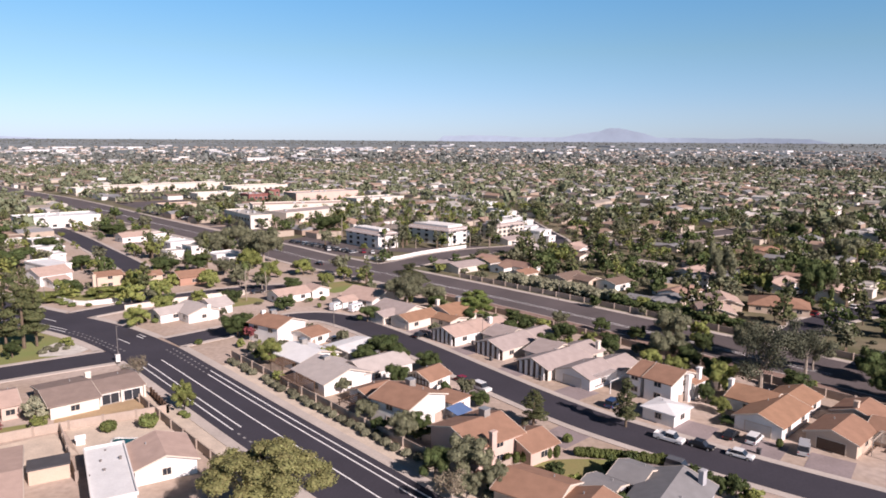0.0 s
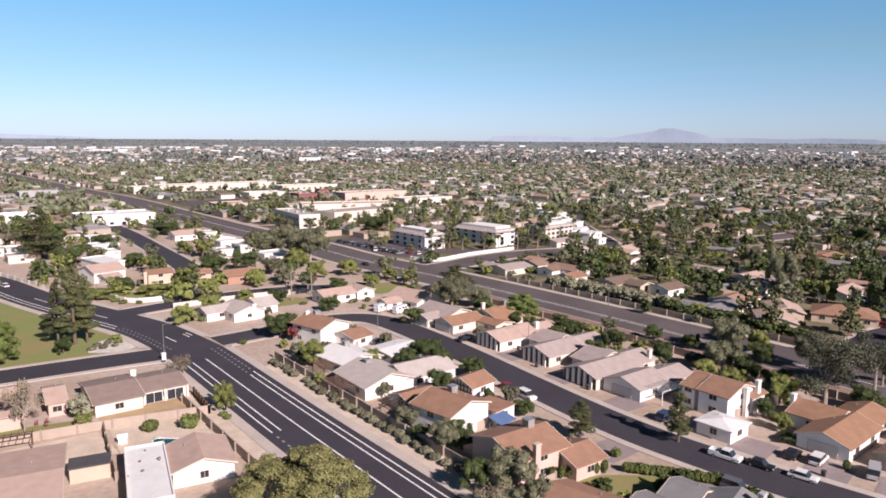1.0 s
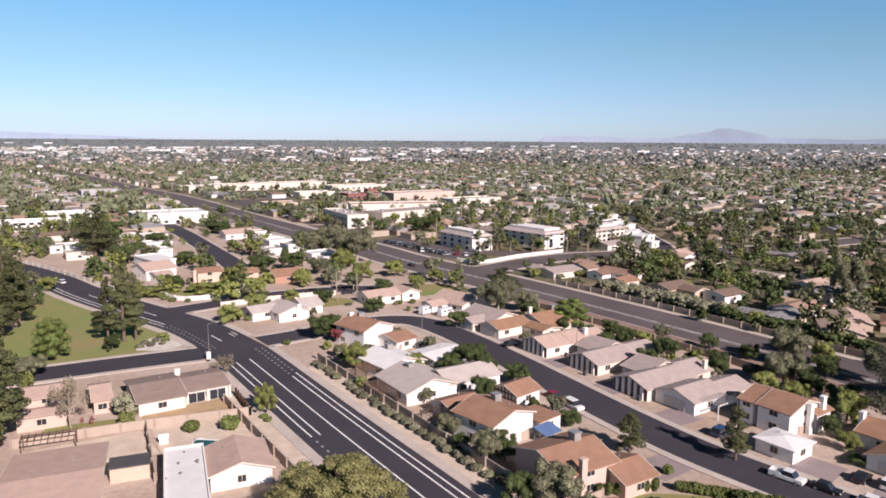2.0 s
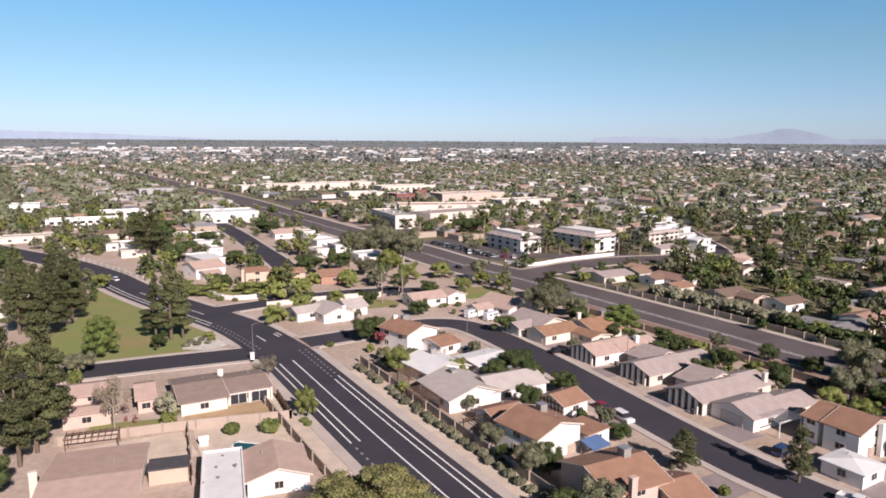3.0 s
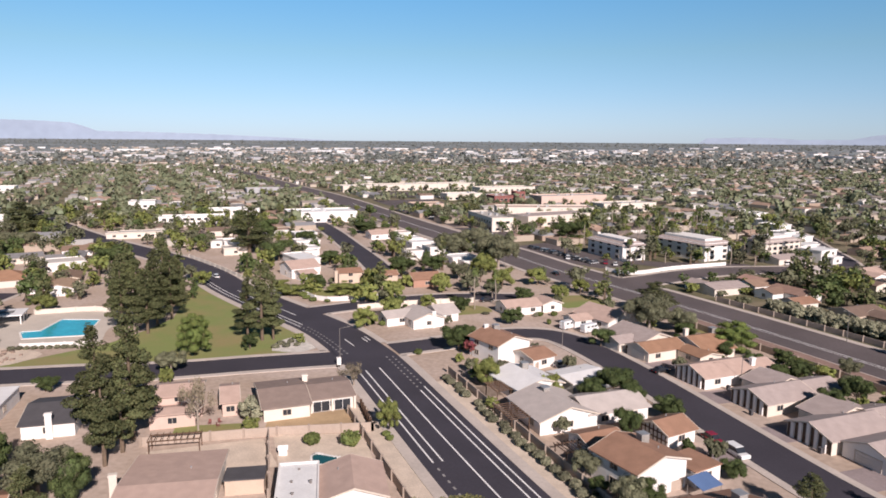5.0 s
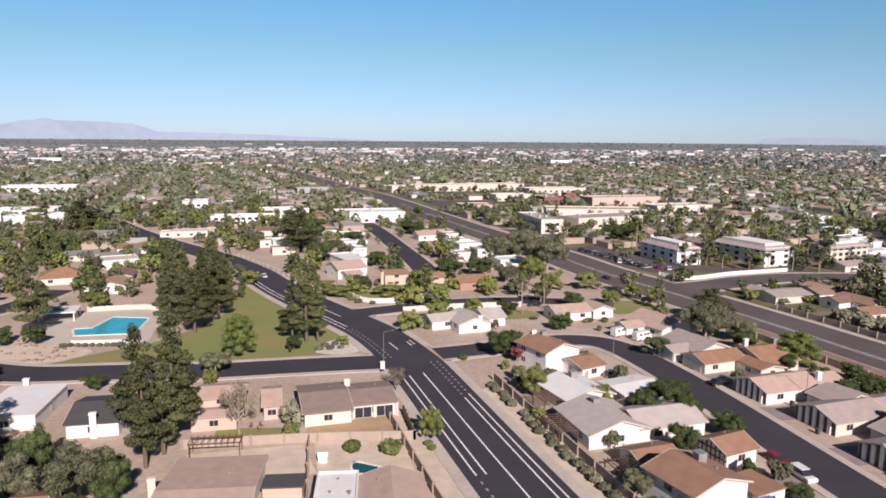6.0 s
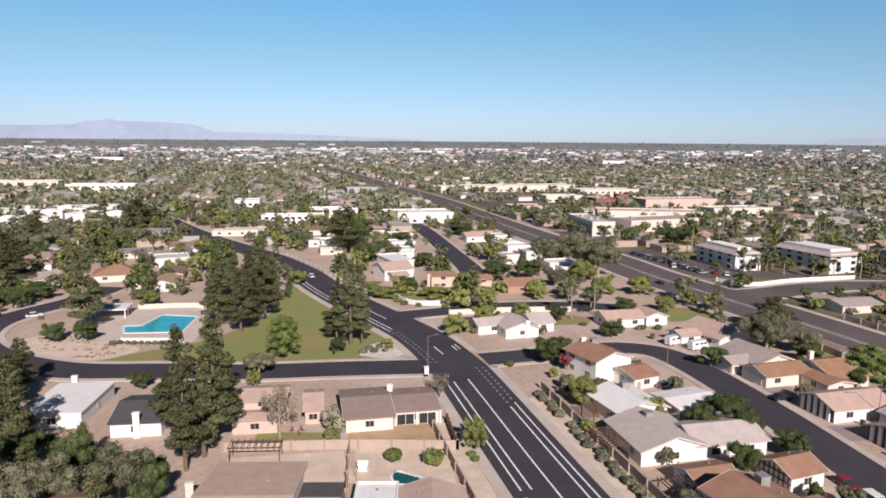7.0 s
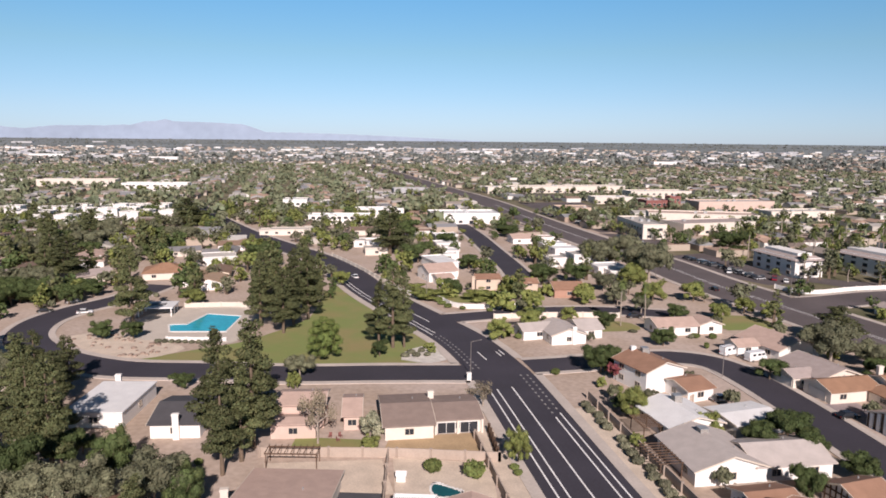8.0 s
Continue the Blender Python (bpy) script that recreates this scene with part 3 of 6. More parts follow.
def house(wings, wall="white", roof="r_brown", label="", chimneys=(), coolers=(), extra=None, name="house", group="neighbourhood houses", windows=True):
    cx, cy = wings[0][0], wings[0][1]
    root = empty(name, cx, cy, 0, 0, label, "house", group)
    for w in wings:
        KEEP.append((w[0], w[1], max(w[2], w[3]) * 0.62))
        wing_parts(root, cx, cy, w, M[wall], M[roof], [o for o in wings if o is not w], windows)
    for x, y, h in chimneys:
        bm = bmesh.new()
        add_box(bm, 1.15, 0.8, h, pose(x - cx, y - cy, 0, 0, 0, 42))
        add_box(bm, 1.35, 1.0, 0.22, pose(x - cx, y - cy, h - 0.3, 0, 0, 42))
        part("chimney", bm, M[wall], root)
    for x, y, z in coolers:
        bm = bmesh.new()
        add_box(bm, 1.5, 1.5, 2.1, pose(x - cx, y - cy, z - 0.7, 0, 0, 42))
        cooler = part("roof_cooler", bm, M["cooler"], root, "grey evaporative cooler on the roof")
        bm = bmesh.new()
        add_tube(bm, (x - cx + 0.75, y - cy + 0.75, z - 0.4), (x - cx + 0.75, y - cy + 0.75, z + 0.7), 0.3, 0.3, 8)
        part("duct", bm, M["metal"], cooler)
        part("lid", box(1.7, 1.7, 0.1, pose(x - cx, y - cy, z + 1.41, 0, 0, 42)), M["metal"], cooler)
    return root


G = 0.33
# far side of the lane
house([(-25.2, 235.9, 15.4, 15, -36, 2.8, G), (-33, 229, 7, 7, 45, 2.7, G)], "white", "r_salmon", "white stucco house with a salmon shingle roof at the street bend")
house([(-13.5, 216.5, 15, 13, -44, 2.8, G), (-18, 210, 7, 7, 46, 2.7, G, "garage0")], "cream", "r_taupe", "cream house with a broad taupe shingle roof")
house([(-8.5, 211.8 - 5, 13.5, 9, 46, 2.8, G, "garage0"), (2.5, 214, 11, 14, 44, 2.8, G), (2, 206, 9, 8, -46, 2.6, 0.2)], "cream", "r_orange", "cream house with rust shingle roofs and a chimney", [(-1.6, 213.5, 6.4)], [(5, 217, 5.0)])
house([(5.6, 192.7, 15.8, 10.7, 43, 2.8, G, "fins0"), (14.5, 199.5, 7, 9, 43, 2.8, G)], "white", "r_salmon", "white house with a salmon gable roof and wall fins", [(13.8, 196, 5.4)])
house([(17.2, 180.2, 14.7, 10.8, 43, 2.8, G, "fins0"), (18, 188.8, 8.5, 12.1, -47, 2.8, 0.3), (26.1, 188.3, 8.6, 9.7, 43, 2.8, G)], "cream", "r_taupe", "cream house with taupe gable roofs and wall fins")
house([(27.7, 165.7, 17, 10.9, 41, 2.8, G, "fins0"), (28.3, 174, 8, 13.5, -49, 2.8, 0.3), (35.6, 173.9, 8.4, 10.4, 41, 2.8, G)], "cream", "r_taupe", "cream house with a long taupe gable roof and wall fins", [(40, 172.5, 5.3)])
house([(33.9, 157.3, 11.4, 10.9, 42, 2.8, G, "garage0"), (42, 163, 9, 9, 42, 2.7, G)], "white", "r_taupe", "white house with a grey gable roof and garage")
house([(50.6, 147.4, 7.4, 11.9, -48, 4.9, G), (46.9, 151.9, 3.8, 12.0, -48, 4.7, G), (54.5, 149.5, 6, 8, 42, 3.8, 0.3), (45.8, 134.9, 7.6, 7.9, 44, 2.8, 0.14, "hip", "r_pale")], "white", "r_brown", "two-storey white house with brown roofs and a pale garage", [(56.8, 147.6, 6.8), (53.5, 144.6, 6.2)])
house([(66.2, 132.3, 15.4, 10, 44, 2.8, G, "garage0"), (66.8, 140.8, 9.5, 10.7, -46, 2.8, G), (75, 141.1, 8.3, 9, 44, 2.8, G)], "white", "r_orange", "white house with rust shingle gable roofs and a grey garage", [(62.4, 143.6, 5.6)])
house([(75, 123.6, 11.5, 9.6, 43, 2.8, G, "garage0 dark"), (84.5, 133.2, 9.2, 9.2, 43, 2.8, G), (86, 124, 9, 9, -47, 2.8, G)], "tan", "r_brown", "tan house with brown roofs and a dark garage door", [(82, 131, 5.6)])
house([(97, 117, 13, 11, 43, 2.8, G, "garage0"), (103, 124, 9, 10, -47, 2.8, G)], "tan", "r_orange", "tan house with rust shingle roofs at the lane")
# near side of the lane
house([(-46.6, 190.2, 12.4, 11.5, -34, 5.2, G), (-37.4, 188.3, 7.9, 9.7, 55, 2.8, 0.25)], "white", "r_brown", "two-storey white house with brown roofs and low garage", [(-51, 192.5, 7.8)], [(-48.2, 192, 6.6)])
house([(-34.5, 169.3, 13, 12.5, -42, 2.8, 0.27), (-23.6, 176.6, 12, 10, 50, 2.8, 0.12)], "white", "r_pale", "white house with pale grey metal roofs", (), [(-35.5, 171.5, 4.2)])
house([(-25.4, 155.2, 14.5, 14, -49, 2.8, G), (-15.8, 161.5, 14.5, 11.2, 41, 2.8, G)], "white", "r_beige", "white house with a broad beige shingle roof", (), [(-27.5, 157.5, 4.2)])
house([(-3.2, 153.4, 8.0, 8, 50, 2.8, 0.4, "timber0"), (-14.8, 143.6, 8.5, 8, 44, 2.6, 0.3)], "white", "r_brown", "small brown-roofed house with half-timbered gable")
house([(-6.8, 134.0, 11, 12.1, -39, 5.0, 0.3, "blind1"), (1.5, 139.5, 7, 7.5, 51, 2.7, 0.2, "flat")], "white", "r_brown", "two-storey white house with a brown shingle roof", (), [(-6.5, 136.3, 6.2)])
house([(6.2, 118.2, 12, 13.2, 39, 4.8, 0.3), (15.4, 118.5, 7.6, 9.4, 39, 2.8, G)], "pink", "r_brown", "pinkish two-storey house with brown roofs and tall chimney", [(8.7, 111.4, 7.4)], [(7.7, 119.8, 6.6)])
house([(15, 101.5, 11, 10.5, -35, 2.8, G), (22, 95, 9, 9, 55, 2.8, G)], "tan", "r_brown", "tan house with a brown shingle roof beside the hedge")
house([(35, 99, 14, 11, -124, 2.8, G), (31.5, 106.2, 6, 8.2, -42, 2.7, G), (25.5, 102.4, 6, 6.5, -42, 2.5, 0.25)], "grey", "r_grey", "grey house with grey shingle gable roofs", [(40.5, 101, 5.8)])
# between the main road and the park street
porch_house = house([(-79.9, 140.8, 10, 16.5, 41, 2.9, 0.16), (-72.6, 147.2, 9.5, 13, 41, 2.9, 0.16)], "cream", "r_cocoa", "long cream house with a low cocoa shingle roof", [(-78.5, 147.5, 4.9)])
# dark panes on the flat wall imitate the shade of the porch recesses
for px in (-2.5, 1.9):
    f = pose(7.3, 6.4, 0, 0, 0, 41) @ pose(px, -6.0, 0)
    bm = bmesh.new()
    for bx, bz, sx, sz in ((0, 2.2, 3.6, 0.14), (-1.73, 0.1, 0.14, 2.1), (1.73, 0.1, 0.14, 2.1), (0, 0.1, 0.08, 2.1)):
        add_box(bm, sx, 0.3, sz, f @ pose(bx, 0, bz))
    d = part("patio_door", bm, M["white"], porch_house, "white-framed dark pane in place of a shaded porch recess")
    part("pane", box(3.3, 0.2, 2.1, f @ pose(0, 0, 0.1)), M["glass"], d)
for px in (-4.6, -0.3, 4.4):
    part("porch_post", box(0.4, 0.4, 2.7, pose(7.3, 6.4, 0, 0, 0, 41) @ pose(px, -6.4, 0)), M["cream"], porch_house)
house([(-97.5, 130.8, 9.5, 9, 36, 4.8, 0.25), (-94.2, 124.8, 9.2, 5.2, 36, 3.0, 0.2), (-89.8, 136.6, 4, 12, 38, 3.0, 0.25)], "pink", "r_salmon", "pink two-storey house with salmon shingle roofs")
house([(-115.4, 116.8, 10, 15, 36, 2.9, 0.22)], "white", "r_dark", "white house with a charcoal shingle roof and white chimney", [(-110.8, 111, 5.0)])
house([(-133, 112.5, 12, 18, 34, 3.0, 0.1, "flat")], "white", "r_pale", "white house with a flat pale metal roof under trees", [(-141, 119, 4.4)])
house([(-72.4, 99.2, 14.5, 27, 31, 2.9, 0.1)], "cream", "r_salmon", "long house with a low salmon shingle roof", [(-82, 98, 4.4)])
house([(-65.4, 108.6, 6.9, 5, 30, 2.5, 0.1, "flat")], "tan", "r_dark", "small tan shed with a dark flat roof", windows=False, name="shed")
house([(-53.4, 104.7, 6.8, 21, 30, 3.0, 0.1, "flat parapet", "r_white"), (-48.2, 112.4, 11.6, 10.6, 121, 2.8, G)], "white", "r_salmon", "white house, part flat white roof, part salmon gable")
house([(-96, 84, 13, 11, 33, 2.8, G), (-104, 76, 9, 9, -57, 2.8, G)], "tan", "r_brown", "tan house with brown roof among grey-green trees")
house([(-150, 98, 12, 11, 33, 2.8, G)], "cream", "r_umber", "cream house with umber roof among trees")
house([(-168, 104, 12, 11, 20, 2.8, G)], "cream", "r_brown", "cream house with brown roof at the street bend")
# beyond the main road
house([(-85.4, 211.9, 10.6, 8.2, 48, 2.8, G), (-78.2, 213.8, 13, 11, 135, 2.8, G), (-74.5, 222, 7.5, 11, 46, 2.8, G)], "white", "r_beige", "white corner house with beige shingle gable roofs", [(-72.8, 210.5, 5)])
house([(-54.2, 239.1, 13.2, 9.9, 42, 2.8, G), (-46, 246, 8, 8, -48, 2.8, G)], "white", "r_salmon", "white house with a pale salmon roof")
house([(-99.5, 268, 12, 11, 40, 3.2, G)], "clay", "r_brown", "clay-red house with a brown shingle roof")
house([(-154, 266, 13, 14, 55, 4.2, 0.32), (-160, 277, 10, 20, 55, 5.6, 0.1, "flat parapet", "r_white"), (-147, 259, 7, 9, 55, 2.9, 0.25)], "white", "r_salmon", "cream house with a salmon gable roof")
house([(-127.5, 259, 10, 9, 40, 5.0, 0.25), (-121, 264, 6, 7, 40, 4.0, 0.25)], "tan", "r_brown", "small tan house with a brown roof and chimney", [(-128, 250, 6.4)])
house([(-112, 262, 7, 8, 40, 4.6, 0.3)], "tan", "r_brown", "small tan house with a brown roof")
# beyond the avenue
house([(87, 216.5, 15, 11, 78, 3.4, 0.3), (94.5, 229, 14, 11, 78, 3.4, 0.3)], "tan", "r_salmon", "tan house with two salmon gable roofs", [(86, 229, 6.4)])
house([(113, 228, 19, 15, -25, 2.9, 0.28, "hip")], "tan", "r_brown", "long tan house with a rust brown roof")
house([(97, 262, 12, 9, 40, 4.8, 0.25), (86, 262, 10, 8, 40, 3.0, 0.25)], "white", "r_grey", "white two-storey house with a bluish grey roof")
house([(49, 271, 14, 11, 42, 2.9, 0.28), (56, 266, 9, 9, -48, 2.8, 0.28)], "tan", "r_umber", "tan house with dark umber roofs behind pale shrubs")
house([(33, 280, 10, 9, 42, 2.8, 0.28)], "cream", "r_brown", "small cream house with a brown roof at the avenue")
house([(73, 330, 17, 13, 40, 3.0, 0.25), (64, 324, 9, 9, -50, 2.8, 0.25)], "cream", "r_umber", "broad cream house with a dark umber roof")
house([(44, 346, 15, 11, 40, 2.9, 0.25)], "cream", "r_beige", "cream house with a pale beige roof at the side street")
house([(66, 262, 12, 10, 40, 2.9, 0.25)], "white", "r_umber", "low white house with an umber roof")
house([(158, 206, 15, 12, 40, 2.9, 0.3), (166, 214, 9, 9, -50, 2.9, 0.3)], "tan", "r_orange", "tan house with a rust roof beside the side street")
house([(112, 165, 12, 10, 43, 3.0, 0.25), (122, 172, 10, 9, 43, 5.0, 0.25)], "white", "r_grey", "two-storey house with grey roofs behind a block wall")
# across the park street
house([(-245.5, 206.5, 17, 15, 50, 3.0, 0.36, "hip")], "cream", "r_orange", "low cream house with a terracotta hip roof", name="house")
house([(-254, 238, 18, 14, 55, 3.4, 0.1, "flat parapet")], "white", "r_flat", "white flat-roofed adobe house")
house([(-284, 244, 16, 12, 55, 2.9, 0.22)], "cream", "r_grey", "cream house with a grey shingle roof")
house([(-255, 128, 14, 12, 60, 2.9, 0.3)], "cream", "r_umber", "cream house with an umber roof")
house([(-262, 185, 14, 11, 80, 2.9, 0.3)], "cream", "r_taupe", "cream house with a weathered taupe roof")
house([(-117, 329, 13, 11, 45, 5.5, 0.1, "flat parapet"), (-127, 321, 9, 9, 45, 3.8, 0.1, "flat parapet")], "white", "r_flat", "white adobe house with stepped parapets")
house([(-171, 378, 15, 12, 45, 3.2, 0.3), (-160, 382, 10, 9, 45, 3.4, 0.1, "flat parapet")], "white", "r_salmon", "white house with brown roof by the spur street")


# ---- larger buildings ----
GROVE = []
beds = random.Random(23)


def block(x, y, L, W, rot, h, wall, roof, storeys, label, bays=6, group="commercial buildings", name="building"):
    root = empty(name, x, y, 0, rot, label, "building", group)
    KEEP.append((x, y, max(L, W) * 0.55))
    at = pose(x, y, 0, 0, 0, rot)
    for k in range(int((L + W) / (5 if name == "building" else 9))):
        side = beds.random()
        q = at @ (Vector((beds.uniform(-0.55, 0.55) * L, -W / 2 - beds.uniform(3, 9), 0)) if side < 0.7 else Vector((beds.choice((-1, 1)) * (L / 2 + beds.uniform(3, 7)), beds.uniform(-0.5, 0.6) * W, 0)))
        th = beds.uniform(3.5, 8.5)
        if not on_road(q.x, q.y, 2.5):
            GROVE.append((beds.choice(("olive", "broad", "lime", "olive", "lime")), q.x, q.y, th, th * beds.uniform(0.36, 0.5)))
    part("wall", box(L, W, h), M[wall], root)
    part("roof", box(L - 0.7, W - 0.7, 0.12, pose(0, 0, h + 0.004)), M[roof], root)
    for px, py, sx, sy in () if name == "apartment_building" else ((0, W / 2 - 0.15, L + 0.2, 0.35), (0, -W / 2 + 0.15, L + 0.2, 0.35), (L / 2 - 0.15, 0, 0.35, W - 0.4), (-L / 2 + 0.15, 0, 0.35, W - 0.4)):
        part("parapet", box(sx, sy, 0.8, pose(px, py, h + 0.006)), M[wall], root)
    if name == "apartment_building":
        bm = bmesh.new()
        rows = [[bm.verts.new((sx * (L / 2 + e), sy * (W / 2 + e), z)) for sx, sy in ((-1, -1), (1, -1), (1, 1), (-1, 1))] for e, z in ((0.05, h - 0.95), (1.1, h - 0.8), (1.1, h - 0.6), (-2.4, h + 0.9), (-2.8, h + 0.15))]
        for lo, hi in zip(rows, rows[1:]):
            for i in range(4):
                bm.faces.new((lo[i], lo[(i + 1) % 4], hi[(i + 1) % 4], hi[i]))
        part("mansard_roof", bm, M["r_taupe"], root, "taupe shingle mansard skirt")
        part("roof_block", box(L - 6.2, W - 6.2, 1.7, pose(0, 0, h + 0.13)), M["white"], root, "white raised roof block")
    for k in range(rng.randint(1, 3)):
        part("roof_unit", box(2.2, 1.6, 1.2, pose((rng.random() - 0.5) * L * 0.6, (rng.random() - 0.5) * W * 0.5, h + 0.13)), M["metal"], root, "grey roof air unit")
    for lev in range(storeys):
        z = 0.9 + lev * h / storeys
        for side, length, depth, turn in ((-1, L, W, 0), (1, W, L, 90), (-1, W, L, 90)):
            n = bays if length == L else max(2, int(bays * W / L))
            for i in range(n):
                o = ((i + 0.5) / n - 0.5) * length * 0.94
                f = pose(0, 0, 0, 0, 0, turn) @ pose(o, side * depth / 2, z)
                wd = min(2.4, length / n * 0.55)
                bm = bmesh.new()
                for bx, bz, sx, sz in ((0, -0.12, wd + 0.24, 0.12), (0, 1.5, wd + 0.24, 0.12), (-wd / 2 - 0.06, -0.06, 0.12, 1.62), (wd / 2 + 0.06, -0.06, 0.12, 1.62)):
                    add_box(bm, sx, 0.16, sz, f @ pose(bx, 0, bz))
                w = part("window", bm, M["trim"], root)
                part("pane", box(wd, 0.1, 1.5, f), M["glass"], w)
    return root


block(-38, 367, 28, 13, -47, 8.0, "white", "r_white", 3, "white three-storey apartment house with dark windows", 4, "apartments", "apartment_building")
block(-3, 384, 32, 18, -42, 8.4, "white", "r_white", 3, "white three-storey apartment house among palms", 5, "apartments", "apartment_building")
block(34, 404, 26, 14, 48, 8, "cream", "r_flat", 3, "cream apartment house behind the palms", 6, "apartments", "apartment_building")
block(-128, 452, 46, 14, -53, 8, "cream", "r_flat", 2, "cream two-storey office building beside its car park", 9)
block(-97, 488, 52, 24, 50, 6.5, "cream", "r_taupe", 1, "cream office building with a brownish flat roof", 8)
block(-112, 538, 72, 22, 22, 6.5, "cream", "r_salmon", 1, "long low cream building with a pinkish flat roof", 10)
block(-164, 602, 18, 16, 42, 8.5, "redwall", "r_flat", 2, "dark red brick building with large windows", 4)
block(-149, 606, 9, 9, 42, 12, "redwall", "r_flat", 3, "red brick tower among garden trees", 2)
block(-112, 640, 66, 22, 42, 8, "pink", "r_flat", 1, "long low building with red trim", 9)
block(-302, 752, 130, 22, 45, 6.5, "cream", "r_flat", 1, "long cream shopping strip with arcades", 18)
block(-352, 690, 30, 20, 45, 6.5, "cream", "r_flat", 1, "cream shop on the avenue corner", 6)
block(-207, 540, 27, 22, 38, 5, "tan", "r_salmon", 1, "tan petrol station shop with a flat canopy", 4)
block(-247, 441, 46, 26, 40, 6.5, "white", "r_white", 1, "white commercial building at the avenue among garden trees", 6)
block(-308, 384, 40, 13, 38, 5.6, "white", "r_white", 2, "white two-storey apartments with balconies", 9, "apartments", "housing_block")
block(-312, 432, 34, 14, 40, 6, "white", "r_white", 2, "white flat-roofed apartments behind trees", 7, "apartments", "housing_block")
block(-655, 492, 66, 18, 40, 7.5, "white", "r_flat", 2, "long white flat-roofed hall far off", 9)
block(-780, 480, 84, 20, 40, 7, "cream", "r_flat", 1, "long cream building far off", 10)
block(-388, 425, 18, 16, 40, 9, "white", "r_grey", 2, "two-storey grey-white house block", 4)
block(-415, 615, 34, 20, 42, 6, "grey", "r_flat", 1, "low grey shop building by the avenue", 5)
block(-216, 650, 36, 18, 42, 5.5, "cream", "r_white", 1, "cream shop beside the car park", 6)
block(-60, 600, 50, 20, 42, 6.5, "cream", "r_flat", 1, "cream long building among palms", 8)
block(-195, 720, 60, 20, 42, 8, "cream", "r_flat", 2, "cream two-storey offices among garden trees", 9)


for k in range(34):
    x, y = -428 - 15.5 * (k % 7) + 4.5 * (k // 7) + rng.uniform(-3, 3), 276 + 19 * (k // 7) + 1.2 * (k % 7) + rng.uniform(-3, 3)
    if MAIN.near(x, y) > 18 and not on_road(x, y, 8):
        z = rng.choice([3.2, 4.4, 5.8, 6.4])
        house([(x, y, rng.uniform(11, 14), rng.uniform(9, 12), 38, z, 0.1, "flat parapet"), (x + 7, y - 6, 8, 7, 38, z - rng.choice([0.4, 1.4, -1.2]), 0.1, "flat parapet")], "white", "r_flat", "white stepped adobe row house with flat roofs", windows=k < 3, group="adobe row houses")
for x, y, z in ((-133, 345, 4.6), (-147, 363, 3.4), (-101, 316, 3.6), (-192, 333, 3.4), (-205, 352, 4.4), (-180, 312, 3.2), (-168, 330, 4.2)):
    if not on_road(x, y, 8):
        house([(x, y, 13, 11, 45, z, 0.1, "flat parapet"), (x + 6, y - 6, 8, 7, 45, 2.9, 0.1, "flat parapet")], "white", "r_white", "white stepped adobe house near the spur street", group="adobe row houses")
house([(-296, 326, 22, 10, 40, 3.2, 0.1, "flat parapet"), (-306, 318, 9, 8, 40, 2.8, 0.1, "flat parapet")], "cream", "r_flat", "low cream flat-roofed house behind garden trees")
house([(-232, 318, 15, 11, 42, 3.0, 0.1, "flat parapet"), (-222, 312, 10, 9, 42, 4.2, 0.1, "flat parapet")], "white", "r_flat", "white stepped adobe house among garden trees")
house([(-262, 352, 15, 11, 40, 3.2, 0.25)], "cream", "r_umber", "cream house with an umber roof behind pines")
house([(-212, 300, 12, 10, 44, 3.2, 0.1, "flat parapet")], "cream", "r_flat", "cream flat-roofed house by the main road")
for k, (x, y) in enumerate(((54, 392), (52, 408), (51, 424), (50, 441), (48, 458), (47, 476), (45, 496), (43, 518), (40, 542), (37, 570), (34, 600))):
    house([(x, y, 13, 11, 50, 3.4 if k % 3 else 5.4, 0.1, "flat parapet"), (x + 5, y - 6, 8, 6, 50, 2.9, 0.1, "flat parapet")], "white", "r_white", "white flat-roofed row house on the side street", windows=k < 3, group="white row houses")


# ---- walls and fences ----
def wall_run(pts, h=1.8, label="tan block wall with square posts", material="fence", step=6.0):
    path = Path(pts, 1.0) if len(pts) > 2 else None
    a, b = Vector(pts[0]), Vector(pts[-1])
    total = path.s[-1] if path else (b - a).length
    n = max(1, round(total / step))
    stops = [path.at(total * i / n)[:2] if path else tuple(a.lerp(b, i / n)) for i in range(n + 1)]
    root = empty("block_wall", stops[0][0], stops[0][1], 0, 0, label, "wall", "garden walls")
    for i, (x, y) in enumerate(stops):
        part("post", box(0.42, 0.42, h + 0.15, pose(x - stops[0][0], y - stops[0][1], 0)), M[material], root)
        if i < n:
            x2, y2 = stops[i + 1]
            d = math.hypot(x2 - x, y2 - y)
            part("panel", box(d - 0.44, 0.2, h, pose((x + x2) / 2 - stops[0][0], (y + y2) / 2 - stops[0][1], 0, 0, 0, math.degrees(math.atan2(y2 - y, x2 - x)))), M[material], root)
    return root


wall_run([MAIN.at(s, 14.6)[:2] for s in range(int(MAIN.where(25, 62)), int(MAIN.where(-62, 160)) + 8, 8)])
wall_run([MAIN.at(s, -14.0)[:2] for s in range(int(MAIN.where(10, 80)), int(MAIN.where(-58, 156)) - 4, 8)])
wall_run([(-92.5, 114.5), (-73.6, 126.8), (-56.5, 136.2)])
wall_run([(-73.6, 126.8), (-60, 107)], 1.7)
wall_run([(-64, 146), (-56.5, 136.2)], 1.7, "brown board fence beside the road", "wood", 2.0)
wall_run([ARTERIAL.at(s, 17.0)[:2] for s in range(int(ARTERIAL.where(-5, 292)) - 190, int(ARTERIAL.where(-20, 284)) - 14, 8)], 1.8)
